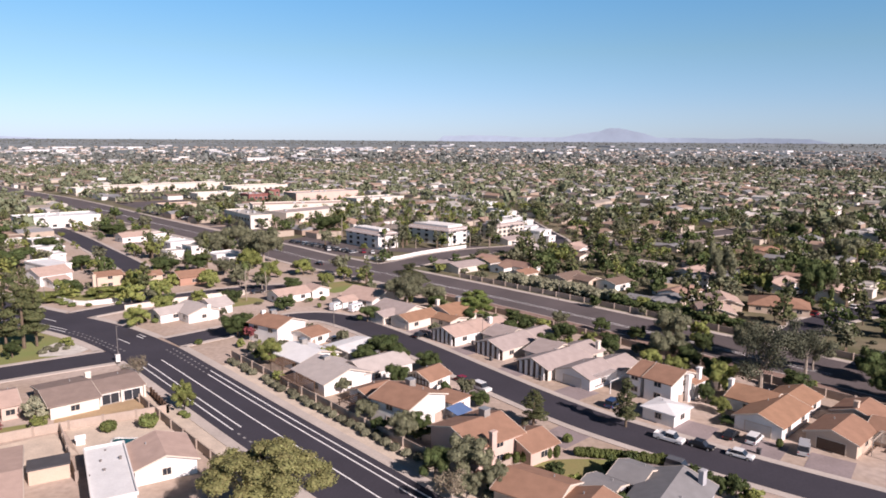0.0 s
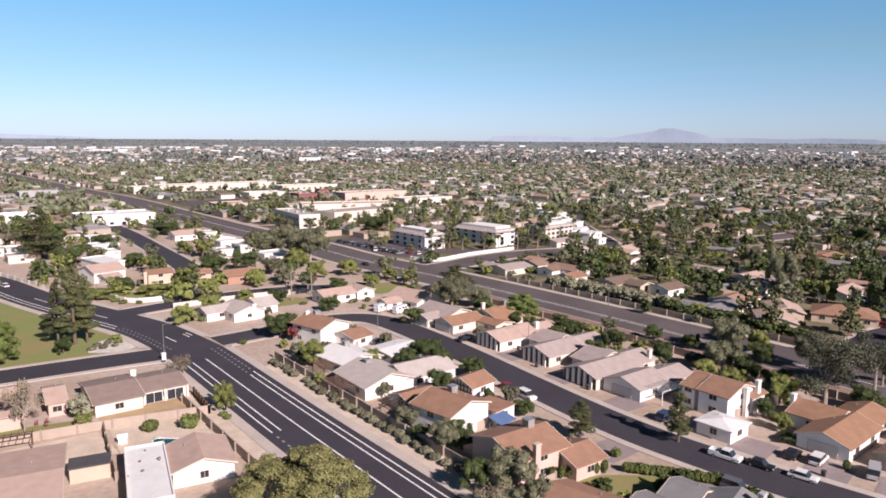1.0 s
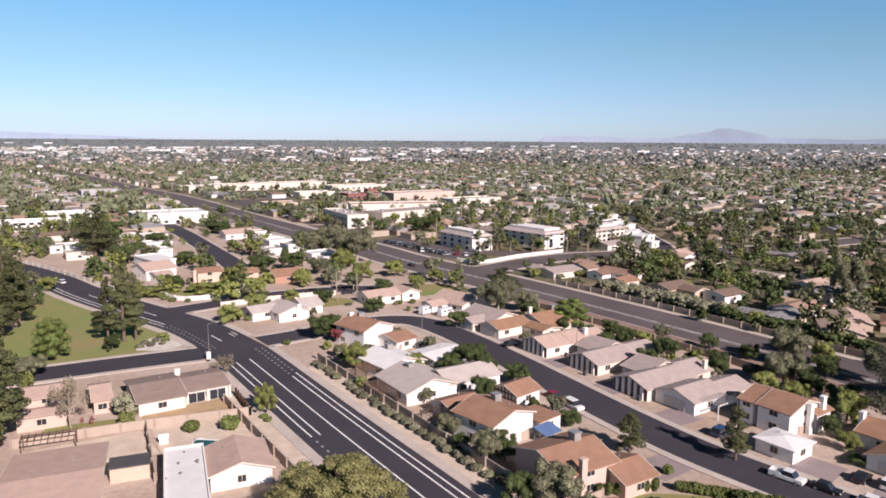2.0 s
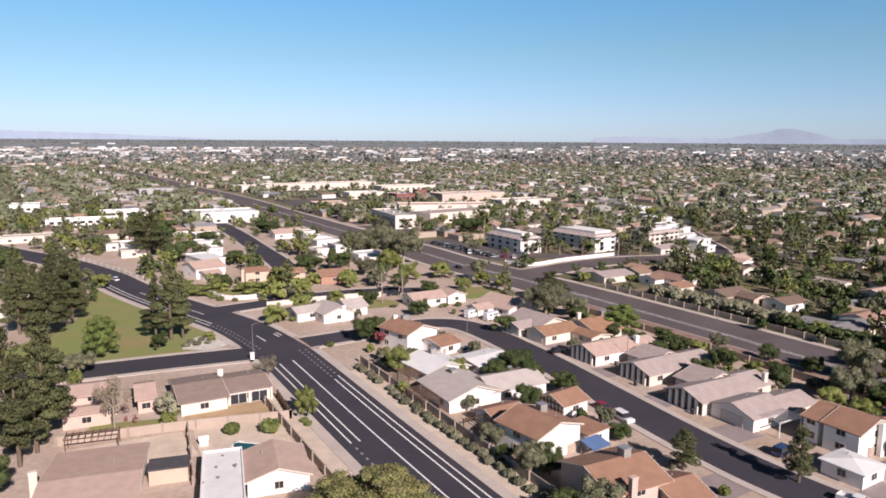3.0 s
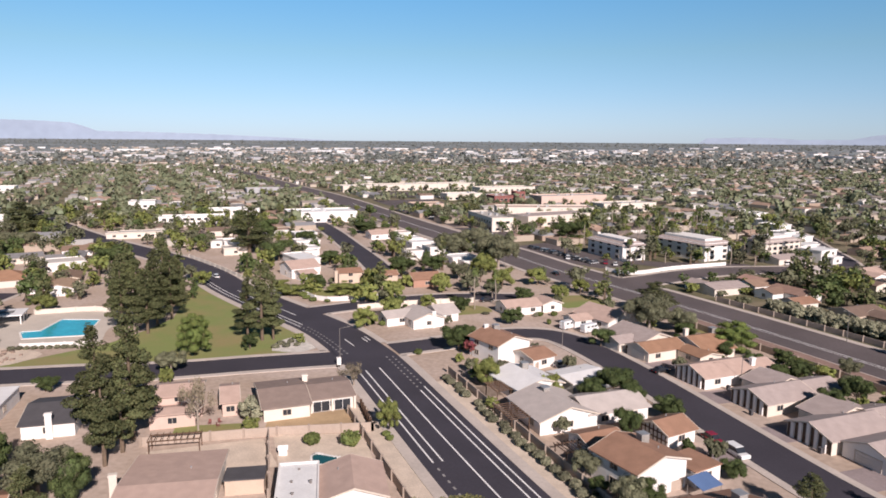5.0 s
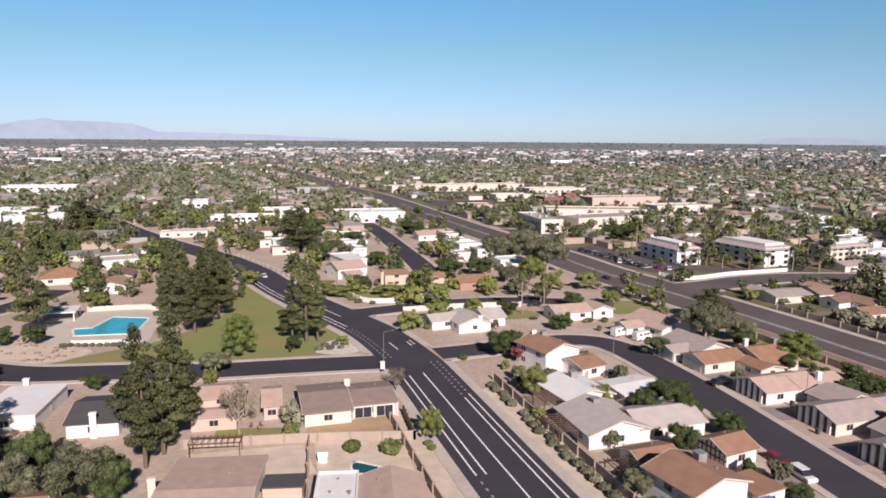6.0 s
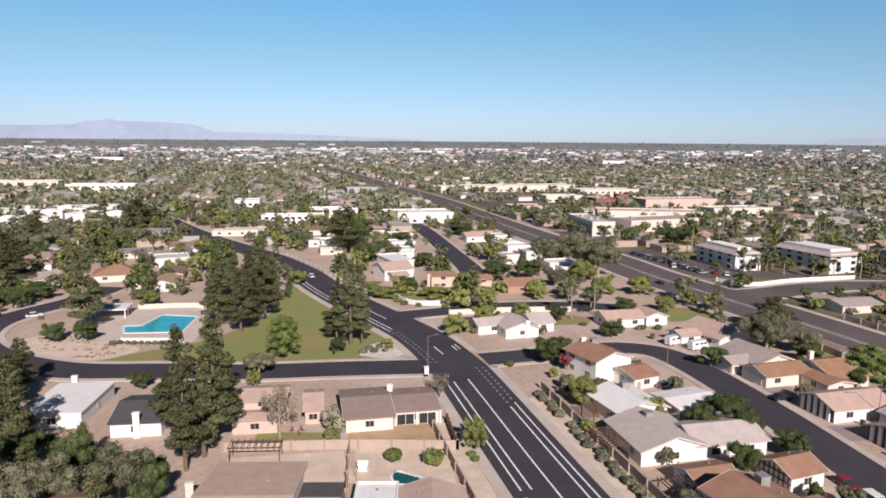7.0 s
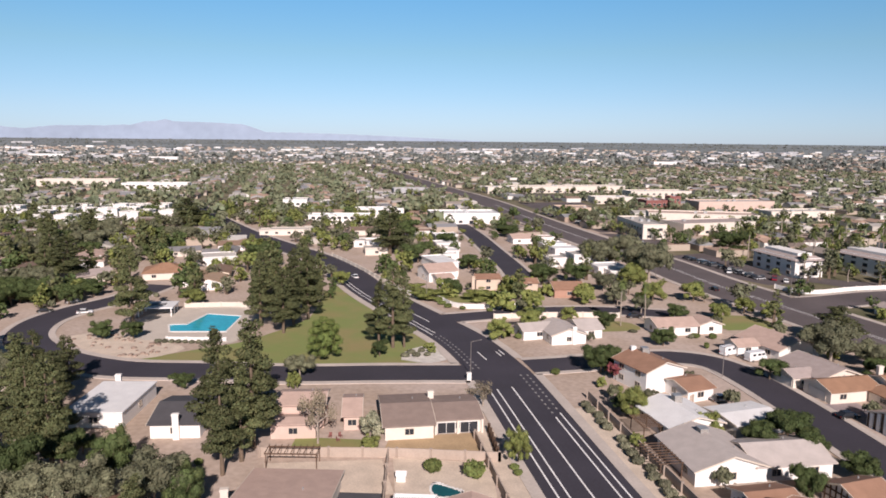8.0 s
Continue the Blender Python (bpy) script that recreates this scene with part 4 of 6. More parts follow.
wall_run([ARTERIAL.at(s, -17.0)[:2] for s in range(int(ARTERIAL.where(99, 157)) - 20, int(ARTERIAL.where(-15, 279)) - 24, 8)], 1.9)
wall_run([(-37, 325), (-25, 320.5), (-9.8, 339.5), (12, 360)], 1.6, "long white wall in front of the apartments", "white")
wall_run([(-195, 177), (-180, 188.5), (-165, 186)], 1.6, "cream wall round the pool", "cream")
wall_run([(-167.5, 150), (-153.5, 158.5)], 1.1, "low white wall in front of the pool", "white")
wall_run([(-104, 222), (-88, 236), (-72, 246)], 1.7, "cream garden wall along the side street", "cream")
wall_run([(-134, 235), (-121.5, 228), (-112.3, 233), (-103, 243.5)], 1.6, "white garden wall along the side street", "white")
wall_run([(-160, 243), (-140, 232)], 1.4, "white garden wall by the main road", "white")
wall_run([(-160, 243), (-196, 266), (-224, 282)], 1.5, "cream garden wall by the main road", "cream")
for x, y in ((-44, 176), (-33, 158), (-20, 147), (-9, 126), (3, 105)):
    wall_run([(x, y), (x + 9, y + 8)], 1.7)
for s in (10, 20, 30, 45, 58, 72):
    x, y, a = LANE.at(LANE.where(-8, 184) + s * 1.6, -22)
    wall_run([(x, y), (x + 8.5, y + 8)], 1.7)

# ---- pool ----
pool = empty("swimming_pool", -172, 167, 0, 0, "turquoise swimming pool with pale coping", "pool")
outline = [(-174.1, 155.7), (-160.8, 164.9), (-171.0, 179.8), (-182.0, 175.6), (-176.8, 163.8), (-181, 160.5)]
bm = bmesh.new()
f = bm.faces.new([bm.verts.new((x + 172, y - 167, 0.12)) for x, y in outline])
part("water", bm, M["water"], pool)
for i, (x, y) in enumerate(outline):
    x2, y2 = outline[(i + 1) % 6]
    part("coping", box(math.hypot(x2 - x, y2 - y) + 0.3, 0.5, 0.2, pose((x + x2) / 2 + 172, (y + y2) / 2 - 167, 0.02, 0, 0, math.degrees(math.atan2(y2 - y, x2 - x)))), M["white"], pool)
small_pool = empty("swimming_pool", -59, 122.5, 0, 0, "small dark teal garden pool with coping", "pool")
bm = bmesh.new()
bm.faces.new([bm.verts.new((2.6 * math.cos(a * math.tau / 20), 1.7 * math.sin(a * math.tau / 20) + 0.6 * math.cos(a * math.tau / 10), 0.05)) for a in range(20)])
part("water", bm, M["teal"], small_pool)
for a in range(20):
    t = a * math.tau / 20
    part("coping", box(0.95, 0.35, 0.1, pose(2.75 * math.cos(t), 1.85 * math.sin(t) + 0.6 * math.cos(2 * t), 0.035, 0, 0, math.degrees(t) + 90)), M["white"], small_pool)
shelter = empty("pool_shelter", -195, 167, 0, 40, "white flat-roofed open pool shelter on posts", "shelter")
KEEP.append((-195, 167, 9))
part("roof", box(11, 9, 0.35, pose(0, 0, 2.7)), M["r_white"], shelter)
part("skylight", box(5, 3.4, 0.12, pose(0, 0, 3.052)), M["r_grey"], shelter)
for a in (-1, 1):
    for b in (-1, 0, 1):
        part("post", box(0.3, 0.3, 2.7, pose(a * 4.9, b * 4.0, 0)), M["white"], shelter)
for k in range(46):
    x, y = -174 + (rng.random() - 0.5) * 30, 140.5 + (rng.random() - 0.5) * 12
    if on_road(x, y, 2.5) or y > 148:
        continue
    bm = bmesh.new()
    bmesh.ops.create_icosphere(bm, subdivisions=1, radius=0.45 + 0.5 * rng.random())
    for v in bm.verts:
        v.co *= 0.7 + 0.5 * rng.random()
        v.co.z = v.co.z * 0.6 + 0.15
    b = part("boulder", bm, M["rock"])
    b.matrix_basis = pose(x, y, 0)
    tagged(b, "brownish boulder in the gravel garden", "boulder", "garden boulders")


# ---- plants ----
def leaf_quads(name, centres, sizes, seed, out=None, loose=0.7):
    """Many small leaf clumps, each a bent pair of triangles turned at random."""
    r = np.random.RandomState(seed)
    n = len(centres)
    c = r.normal(size=(n, 3))
    if out is not None:
        c = out / (np.linalg.norm(out, axis=1)[:, None] + 1e-6) + loose * c
    c /= np.linalg.norm(c, axis=1)[:, None]
    a = np.cross(c, r.normal(size=(n, 3)))
    a /= np.linalg.norm(a, axis=1)[:, None]
    b = np.cross(c, a)
    s = sizes[:, None]
    k = r.uniform(0.6, 1.2, (n, 4, 1))
    v = np.stack([centres - a * s * k[:, 0], centres - b * s * k[:, 1] * 0.8 - c * s * 0.25, centres + a * s * k[:, 2], centres + b * s * k[:, 3] * 0.8 - c * s * 0.25], 1).reshape(-1, 3)
    me = bpy.data.meshes.new(name)
    me.vertices.add(4 * n), me.loops.add(4 * n), me.polygons.add(n)
    me.vertices.foreach_set("co", v.astype(np.float32).ravel())
    me.loops.foreach_set("vertex_index", np.arange(4 * n, dtype=np.int32))
    me.polygons.foreach_set("loop_start", np.arange(0, 4 * n, 4, dtype=np.int32))
    me.polygons.foreach_set("loop_total", np.full(n, 4, dtype=np.int32))
    me.update(calc_edges=True)
    return me


TREE_WORDS = {
    "broad": ("dense dark green broadleaf tree with an uneven crown", "tree"), "acacia": ("large olive-yellow tree with feathery clumps", "tree"), "lime": ("bright yellow-green leafy garden tree", "tree"), "olive": ("grey-green desert tree with an open crown", "tree"),
    "oval": ("dense fresh green tree with an upright oval crown", "tree"),
    "pine": ("tall dark pine with layered ragged boughs", "pine tree"), "bare": ("thin brownish tree with few leaves", "tree"), "wispy": ("large silvery tree with feathery open crown", "tree"),
    "crimson": ("dark red flowering shrub beside a house", "shrub"), "flower": ("shrub covered in pale blossom", "shrub"), "palm": ("tall slim fan palm with a round head", "palm tree"), "palmbush": ("broad feather palm with arching fronds", "palm tree"), "bush": ("clipped round green bush on gravel", "bush"), "sage": ("low rounded grey-green bush", "bush")}
PROTO = {}


def crown_points(kind, n, r, coarse=False):
    """Points of a crown of height 1 and radius 1 (both scaled later), with the limbs' ends."""
    if kind == "pine":
        pts, lobes = [], []
        for i in range(46):
            z = 0.2 + 0.78 * (i / 45)
            k = (1.0 - 0.7 * max(0, z - 0.4) / 0.6) * r.uniform(0.4, 1.1)
            a = r.uniform(0, math.tau)
            lobes.append((k * 0.62 * math.cos(a), k * 0.62 * math.sin(a), z, 0.36 * k + 0.07, 0.04))
    elif kind == "oval":
        lobes = [(0, 0, 0.5, 0.66, 0.36)]
        for i in range(30):
            z = 0.14 + 0.78 * (i / 29)
            a, k = i * 2.4, 0.78 * math.sin(math.pi * min(1, 0.18 + z * 0.8)) ** 0.7
            lobes.append((k * math.cos(a), k * math.sin(a), z, r.uniform(0.2, 0.32), r.uniform(0.07, 0.11)))
    elif kind in ("bush", "sage"):
        lobes = [(0, 0, 0.45, 0.85, 0.46)] + [(0.4 * math.cos(a), 0.4 * math.sin(a), 0.42 + 0.15 * r.rand(), 0.6, 0.4) for a in (0, 1.6, 3.1, 4.7)]
    elif kind == "wispy":
        lobes = [(0.7 * math.cos(a) * k, 0.7 * math.sin(a) * k, r.uniform(0.36, 0.95), 0.3, 0.14) for a, k in zip(r.uniform(0, math.tau, 22), r.uniform(0.05, 1, 22))]
    else:
        low = 0.22 if kind in ("broad", "lime", "flower") else 0.4
        m = 7 if coarse else {"bare": 12, "acacia": 46}.get(kind, 21)
        lobes = [(0, 0, 0.62, 0.5, 0.26)]
        for i in range(m):
            a, k = i * 2.4 + r.uniform(-0.4, 0.4), r.uniform(0.3, 0.78)
            if kind == "acacia":
                k = math.sqrt((i + 0.5) / m) * 0.86
                lobes.append((k * math.cos(a), k * math.sin(a), 0.9 - 0.42 * k * k + r.uniform(-0.14, 0.06), r.uniform(0.12, 0.2), r.uniform(0.06, 0.1)))
            else:
                lobes.append((k * math.cos(a), k * math.sin(a), r.uniform(low, 0.9 - 0.2 * k), r.uniform(0.3, 0.46) if coarse else r.uniform(0.17, 0.36), r.uniform(0.14, 0.22) if coarse else r.uniform(0.09, 0.18)))
    lobes = np.array(lobes)
    w = lobes[:, 3] ** 2
    pick = r.choice(len(lobes), n, p=w / w.sum())
    d = r.normal(size=(n, 3))
    d /= np.linalg.norm(d, axis=1)[:, None]
    rad = r.uniform(0.55 if kind not in ("wispy", "bare") else 0.1, 1.0, n) ** 0.6
    p = lobes[pick, :3] + d * rad[:, None] * np.stack([lobes[pick, 3], lobes[pick, 3], lobes[pick, 4]], 1)
    return p, lobes, d * np.array([1, 1, 1.3]) + np.array([0, 0, 0.25])


COUNT = {"broad": 6400, "lime": 6400, "acacia": 18000, "olive": 6000, "pine": 9000, "bare": 1700, "wispy": 8500, "flower": 1500, "crimson": 1500, "bush": 900, "sage": 600, "oval": 8000}


def build_tree(kind, variant, h, rad, n, light=False):
    r = np.random.RandomState(hash_of(kind) + 17 * variant)
    root = empty({"pine": "pine_tree", "palm": "palm_tree", "palmbush": "palm_tree", "bush": "bush", "sage": "bush", "flower": "shrub", "crimson": "shrub"}.get(kind, "tree"), 0, 0, 0, 0, *TREE_WORDS[kind])
    if kind in ("palm", "palmbush"):
        bm = bmesh.new()
        th = h * (0.9 if kind == "palm" else 0.6)
        q = [Vector((0.25 * math.sin(i * 0.5), 0.2 * math.sin(i * 0.8), th * i / 6)) for i in range(7)]
        for i in range(6):
            add_tube(bm, q[i], q[i + 1], 0.24 - 0.015 * i, 0.225 - 0.015 * i, 7)
        part("trunk", bm, M["palebark"], root)
        if light:
            bm = bmesh.new()
        for f in range(26 if kind == "palm" else 34):
            if not light:
                bm = bmesh.new()
            a, up = r.uniform(0, math.tau), r.uniform(-0.9, 1.3)
            L = rad * r.uniform(0.8, 1.1)
            prev = None
            for i in range(6):
                t = i / 5
                d = L * t * math.cos(up * 0.6)
                z = th + L * (math.sin(up) * t - 0.75 * t * t)
                wd = L * 0.2 * math.sin(math.pi * min(1, 0.15 + t * 0.85)) + 0.03
                c, s = math.cos(a), math.sin(a)
                row = [bm.verts.new((q[6].x + c * d - s * wd * k, q[6].y + s * d + c * wd * k, z - abs(k) * wd * 0.5)) for k in (-1, 0, 1)]
                if prev:
                    bm.faces.new((prev[0], prev[1], row[1], row[0])), bm.faces.new((prev[1], prev[2], row[2], row[1]))
                prev = row
            if not light:
                part("frond", bm, LEAF["palm"], root)
        if light:
            part("fronds", bm, LEAF["palm"], root)
        return root
    p, lobes, away = crown_points(kind, n, r)
    sc = np.array([rad, rad, h])
    size = {"bush": 0.26, "sage": 0.26}.get(kind, 0.33) * max(0.8, rad / (5.0 if kind != "pine" else 4.0)) * (1900 / n) ** 0.5
    if kind in ("bush", "sage"):
        size = 0.15 * rad * (700 / n) ** 0.5
    if kind == "pine":
        size *= 0.9
    if kind in ("broad", "lime", "olive", "acacia", "flower", "oval") and not light:
        size *= 0.72
    if kind in ("bare", "wispy"):
        size *= 0.62 if kind == "wispy" else 0.42
    me = leaf_quads("crown", p * sc, size * r.uniform(0.7, 1.6, len(p)), variant + 5, away, 0.45)
    me.materials.append(LEAF[{"bush": "hedge"}.get(kind, kind)])
    crown = new("crown", me)
    crown.parent = root
    if kind in ("broad", "lime", "olive", "flower", "bush", "sage", "acacia", "oval"):
        bm = bmesh.new()
        for lb in lobes:
            res = bmesh.ops.create_icosphere(bm, subdivisions=2, radius=1.0)
            for v in res["verts"]:
                k = 0.66 + 0.34 * noise.noise(v.co * 1.9 + Vector((lb[0] * 9, lb[1] * 9, variant * 3.0)))
                v.co = Vector(((lb[0] + v.co.x * lb[3] * k) * rad, (lb[1] + v.co.y * lb[3] * k) * rad, (lb[2] + v.co.z * lb[4] * k) * h))
        part("inner_foliage", bm, LEAF[{"bush": "hedge"}.get(kind, kind)], root)
    bm = bmesh.new()
    tr = 0.035 * h ** 0.7 + 0.05 if kind not in ("bush", "sage") else 0.08
    top = Vector((0, 0, h * (0.92 if kind == "pine" else 0.5)))
    add_tube(bm, (0, 0, -0.1), top, tr * 1.5, tr * (0.3 if kind == "pine" else 0.8), 7)
    if not light:
        for lb in lobes[:12]:
            e = Vector((lb[0] * rad, lb[1] * rad, lb[2] * h))
            z0 = e.z - 0.04 * h if kind == "pine" else h * 0.32
            add_tube(bm, (0, 0, max(0.05, z0)), e, tr * 0.55, tr * 0.12, 5)
    part("trunk", bm, M["palebark" if kind in ("wispy", "olive", "bare") else "bark"], root)
    return root


def hash_of(word):
    return sum(ord(c) * (i + 3) for i, c in enumerate(word)) % 9973


NTREE = [0]


def tree(kind, x, y, h, r, light=False):
    """A tree of that kind, height and crown radius: built once per variant, then copied and scaled."""
    if light and kind in ("broad", "lime", "olive", "pine") and math.hypot(x, y) > 300:
        GROVE.append((kind, x, y, h, r))
        return None
    if kind in ("lime", "broad", "olive") and not light and h > 4:
        r = max(min(r, 0.62 * h), 0.78 * r)
    NTREE[0] += 1
    variant = NTREE[0] % (3 if not light else 4)
    key = (kind, variant, light)
    m = pose(x, y, ground_z(x, y), 0, 0, rng.random() * 360)
    if key not in PROTO:
        bh, br = {"pine": (20, 5.5), "bush": (1.6, 1.1), "sage": (1.1, 0.9), "flower": (5, 2.6), "palm": (14, 2.2), "palmbush": (6, 3.0)}.get(kind, (8, 5))
        PROTO[key] = (build_tree(kind, variant, bh, br, 520 if light else COUNT.get(kind, 800), light), bh, br)
        first = True
    else:
        first = False
    ob, bh, br = PROTO[key]
    s = Matrix.Diagonal((r / br, r / br, h / bh, 1))
    if first:
        ob.matrix_basis = m @ s
        return ob
    old = ob.scale.copy()
    ob.scale = (1, 1, 1)
    c = copy_thing(ob, m @ s)
    ob.scale = old
    return c


tree("oval", -120.5, 162.3, 11, 4.6)
tree("broad", -110.3, 171.7, 5.0, 3.0)
tree("bare", -71.5, 157.0, 6.5, 3.8)
tree("lime", -53.7, 137.9, 7, 2.7)
tree("flower", -81.0, 131.8, 5.5, 2.8)
tree("lime", -77.6, 126.4, 3.6, 2.3)
tree("bare", -87.7, 124.1, 12.5, 3.6)
tree("olive", -115.9, 148.5, 6, 5.2)
tree("broad", -132.7, 128.6, 4, 3.0)
tree("olive", -99.4, 87.1, 9, 5.4)
tree("olive", -92.4, 93.5, 10, 6.2)
tree("olive", -104.5, 81.7, 9, 6.4)
tree("pine", -149.5, 103.0, 16, 5.0)
for x, y, h, r_ in ((-240, 139, 9, 6), (-245, 150, 9, 6.5), (-248, 160, 8, 6), (-250, 141, 10, 7), (-238, 128, 9, 6)):
    tree("broad", x, y, h, r_)
tree("pine", -153.3, 114.8, 12, 3.8)
tree("pine", -117.0, 91.5, 19.5, 5.0)
tree("pine", -122.5, 91.0, 19, 5.0)
tree("pine", -128.0, 93.5, 16, 4.4)
tree("broad", -116.1, 92.6, 8, 4.4)
tree("pine", -163.4, 112.8, 12, 4.0)
for x, y, h in ((-176, 107, 15), (-185, 110, 14), (-194, 112, 13), (-170, 100, 14)):
    tree("pine", x, y, h, 5.0)
tree("pine", -96.2, 116.4, 24, 6.2)
tree("pine", -92.5, 106.3, 20, 4.5)
tree("pine", -112.1, 179.8, 22, 5.5)
tree("pine", -109.8, 181.8, 19, 3.9)
tree("pine", -116.8, 179.7, 18, 4.0)
tree("pine", -157.1, 174.7, 20, 5.2)
tree("pine", -146.3, 173.3, 19, 5.0)
tree("pine", -151.5, 188.9, 21, 5.0)
tree("pine", -172.7, 190.7, 19, 5.2)
for x, y, h in ((-160, 184, 19), (-166, 197, 20), (-158, 196, 18), (-150, 181, 17), (-168, 206, 18)):
    tree("pine", x, y, h, 4.8)
tree("pine", -174.4, 210.6, 21, 5.6)
tree("pine", -163.2, 204.7, 16, 4.2)
tree("pine", -186.3, 152.5, 24, 6.1)
for kind, x, y, h, r_ in (("broad", -238, 152, 8.5, 7.5), ("broad", -230, 158, 8, 6), ("broad", -243, 146, 8, 6), ("broad", -250, 154, 9, 7), ("olive", -260, 164, 10, 6), ("pine", -270, 172, 17, 5), ("broad", -262, 146, 9, 6.5), ("olive", -272, 156, 9, 6),
                          ("pine", -300, 190, 19, 6), ("olive", -322, 200, 13, 7), ("pine", -338, 208, 20, 6.5), ("broad", -352, 222, 11, 7), ("pine", -338, 230, 20, 6), ("olive", -366, 258, 12, 7), ("broad", -312, 214, 9, 6), ("olive", -290, 216, 9, 5), ("olive", -350, 250, 11, 6)):
    tree(kind, x, y, h, r_)
tree("lime", -195.3, 181.3, 6.5, 6.4)
tree("broad", -183.1, 140.9, 6, 4.5)
tree("broad", -176.1, 145.7, 6, 4.1)
tree("broad", -242.7, 167.0, 7, 10.8)
tree("broad", -245.1, 159.4, 7, 7.9)
tree("broad", -234.9, 169.5, 6, 6.7)
tree("lime", -176.9, 234.1, 6.5, 4.4)
tree("olive", -309.4, 188.1, 13, 14.0)
tree("pine", -266.0, 178.6, 18, 9.8)
tree("olive", -327.2, 223.8, 12, 13.8)
tree("broad", -255.6, 152.6, 9, 6.9)
tree("pine", -376.0, 316.2, 18, 15.3)
tree("broad", -58.3, 191.7, 8, 6.4)
tree("lime", -38.3, 155.5, 3, 1.6)
tree("broad", -19.3, 166.3, 6, 5.2)
tree("broad", -15.3, 171.6, 7.5, 6.6)
tree("broad", -3.5, 163.5, 6.0, 4.4)
tree("broad", -10.8, 167.7, 6, 4.6)
tree("broad", -10.2, 150.4, 7, 2.9)
tree("lime", -28.6, 168.6, 5.2, 3.0)
tree("crimson", -53.6, 188.7, 4.5, 2.6)
tree("lime", -43.5, 168.4, 7.5, 3.6)
tree("pine", -12.5, 251.1, 11, 8.7)
tree("olive", -3.3, 233.2, 8, 6.5)
tree("olive", -80.0, 305.0, 18, 13.9)
tree("olive", -109.5, 329.2, 14, 12.9)
tree("olive", -107.1, 357.2, 13, 11.1)
tree("lime", -88.5, 215.9, 7.5, 6.0)
tree("lime", -92.1, 203.3, 7, 5.4)
tree("broad", -113.9, 279.3, 9, 8.9)
tree("lime", -136.0, 233.3, 4, 8.0)
tree("lime", -121.3, 243.6, 4, 8.0)
tree("broad", -153.8, 290.8, 7, 8.6)
tree("broad", -71.8, 231.7, 6, 4.4)
tree("broad", -51.9, 223.0, 6, 5.2)
tree("broad", -187.4, 393.1, 8, 12.5)
tree("broad", -180.9, 291.3, 11, 10.3)
tree("lime", -31.6, 272.7, 6, 4.4)
tree("olive", -177.0, 491.7, 9, 12.0)
tree("broad", -67.4, 410.8, 13, 13.1)
tree("pine", -203.5, 300.1, 24, 10.9)
tree("broad", -225.3, 344.6, 14, 9.4)
tree("broad", -195.1, 337.7, 9, 8.8)
tree("lime", -349.7, 406.6, 9, 16.6)
tree("lime", -359.8, 456.3, 9, 13.5)
tree("broad", -233.2, 248.4, 12, 10.3)
tree("broad", -280.7, 228.0, 9, 9.7)
tree("olive", -314.3, 265.4, 11, 12.7)
tree("acacia", -25.1, 94.2, 12.6, 10.6)
tree("pine", 18.2, 130.9, 7.5, 3.2)
tree("pine", 36.4, 130.5, 10, 2.9)
tree("olive", -7.0, 121.5, 7, 3.2)
tree("olive", 4.5, 108.8, 8, 4.9)
tree("bare", 1.6, 99.3, 7, 3.8)
tree("broad", -1.1, 107.9, 7, 2.9)
tree("olive", 8.8, 103.3, 6, 2.4)
tree("olive", 57.3, 171.7, 9, 5.5)
for kind, x, y, h, r_ in (("olive", 64, 187, 11, 5.6), ("broad", 55, 191, 5, 3.4), ("olive", 80, 176, 10, 5), ("broad", 47, 199, 5, 3.4), ("olive", 92, 166, 10, 5), ("broad", 70, 180, 6, 3.6), ("olive", 36, 206, 5, 3.4), ("broad", 102, 158, 9, 5)):
    tree(kind, x, y, h, r_)
tree("wispy", 72.2, 151.0, 15, 9.6)
tree("wispy", 88.1, 161.9, 13, 7.0)
tree("lime", 63.1, 151.5, 8, 4.2)
tree("broad", 57.1, 143.6, 5, 2.4)
tree("broad", 69.2, 198.9, 6, 4.0)
tree("lime", 72.7, 190.0, 7, 3.4)
tree("olive", -12.0, 228.0, 13, 8.0)
tree("oval", 10.3, 218.1, 8.5, 6.0)
tree("broad", 27.9, 177.7, 7, 3.3)
tree("broad", 24.2, 197.1, 6, 3.7)
tree("broad", 33.5, 183.9, 8, 3.8)
for kind, x, y, h, r_ in (("olive", 104, 256, 20, 6.5), ("broad", 130, 238, 18, 7.2), ("olive", 139, 247, 13, 5), ("broad", 139.5, 283.6, 10, 5.5), ("broad", 134, 297.8, 10, 5), ("olive", 189, 321, 14, 7),
                          ("broad", 91.2, 278.7, 7, 4), ("pine", 167.5, 268.2, 17, 4.2), ("pine", 150, 256, 18, 3.8), ("broad", 83.9, 302.7, 7, 5), ("lime", 67.5, 227.5, 5, 4), ("olive", 116.3, 316.8, 12, 5),
                          ("olive", 45.3, 312.5, 8, 5.5), ("broad", 80.2, 347, 8, 5), ("broad", 203.3, 396.8, 12, 6), ("olive", 243.6, 422.2, 13, 7), ("pine", 121, 270, 15, 3.6)):
    tree(kind, x, y, h, r_)
tree("broad", -23.3, 209.5, 6, 4.2)
tree("broad", -14.0, 179.6, 3, 1.5)
tree("broad", 42.9, 104.2, 4, 2.4)
tree("broad", 47.0, 103.4, 4, 2.0)
tree("broad", 8.1, 141.0, 4, 2.7)
tree("broad", -57.8, 192.8, 7, 5.1)
tree("pine", -99.5, 112.0, 23, 5.6)
tree("pine", -93.8, 111.5, 17, 4.6)
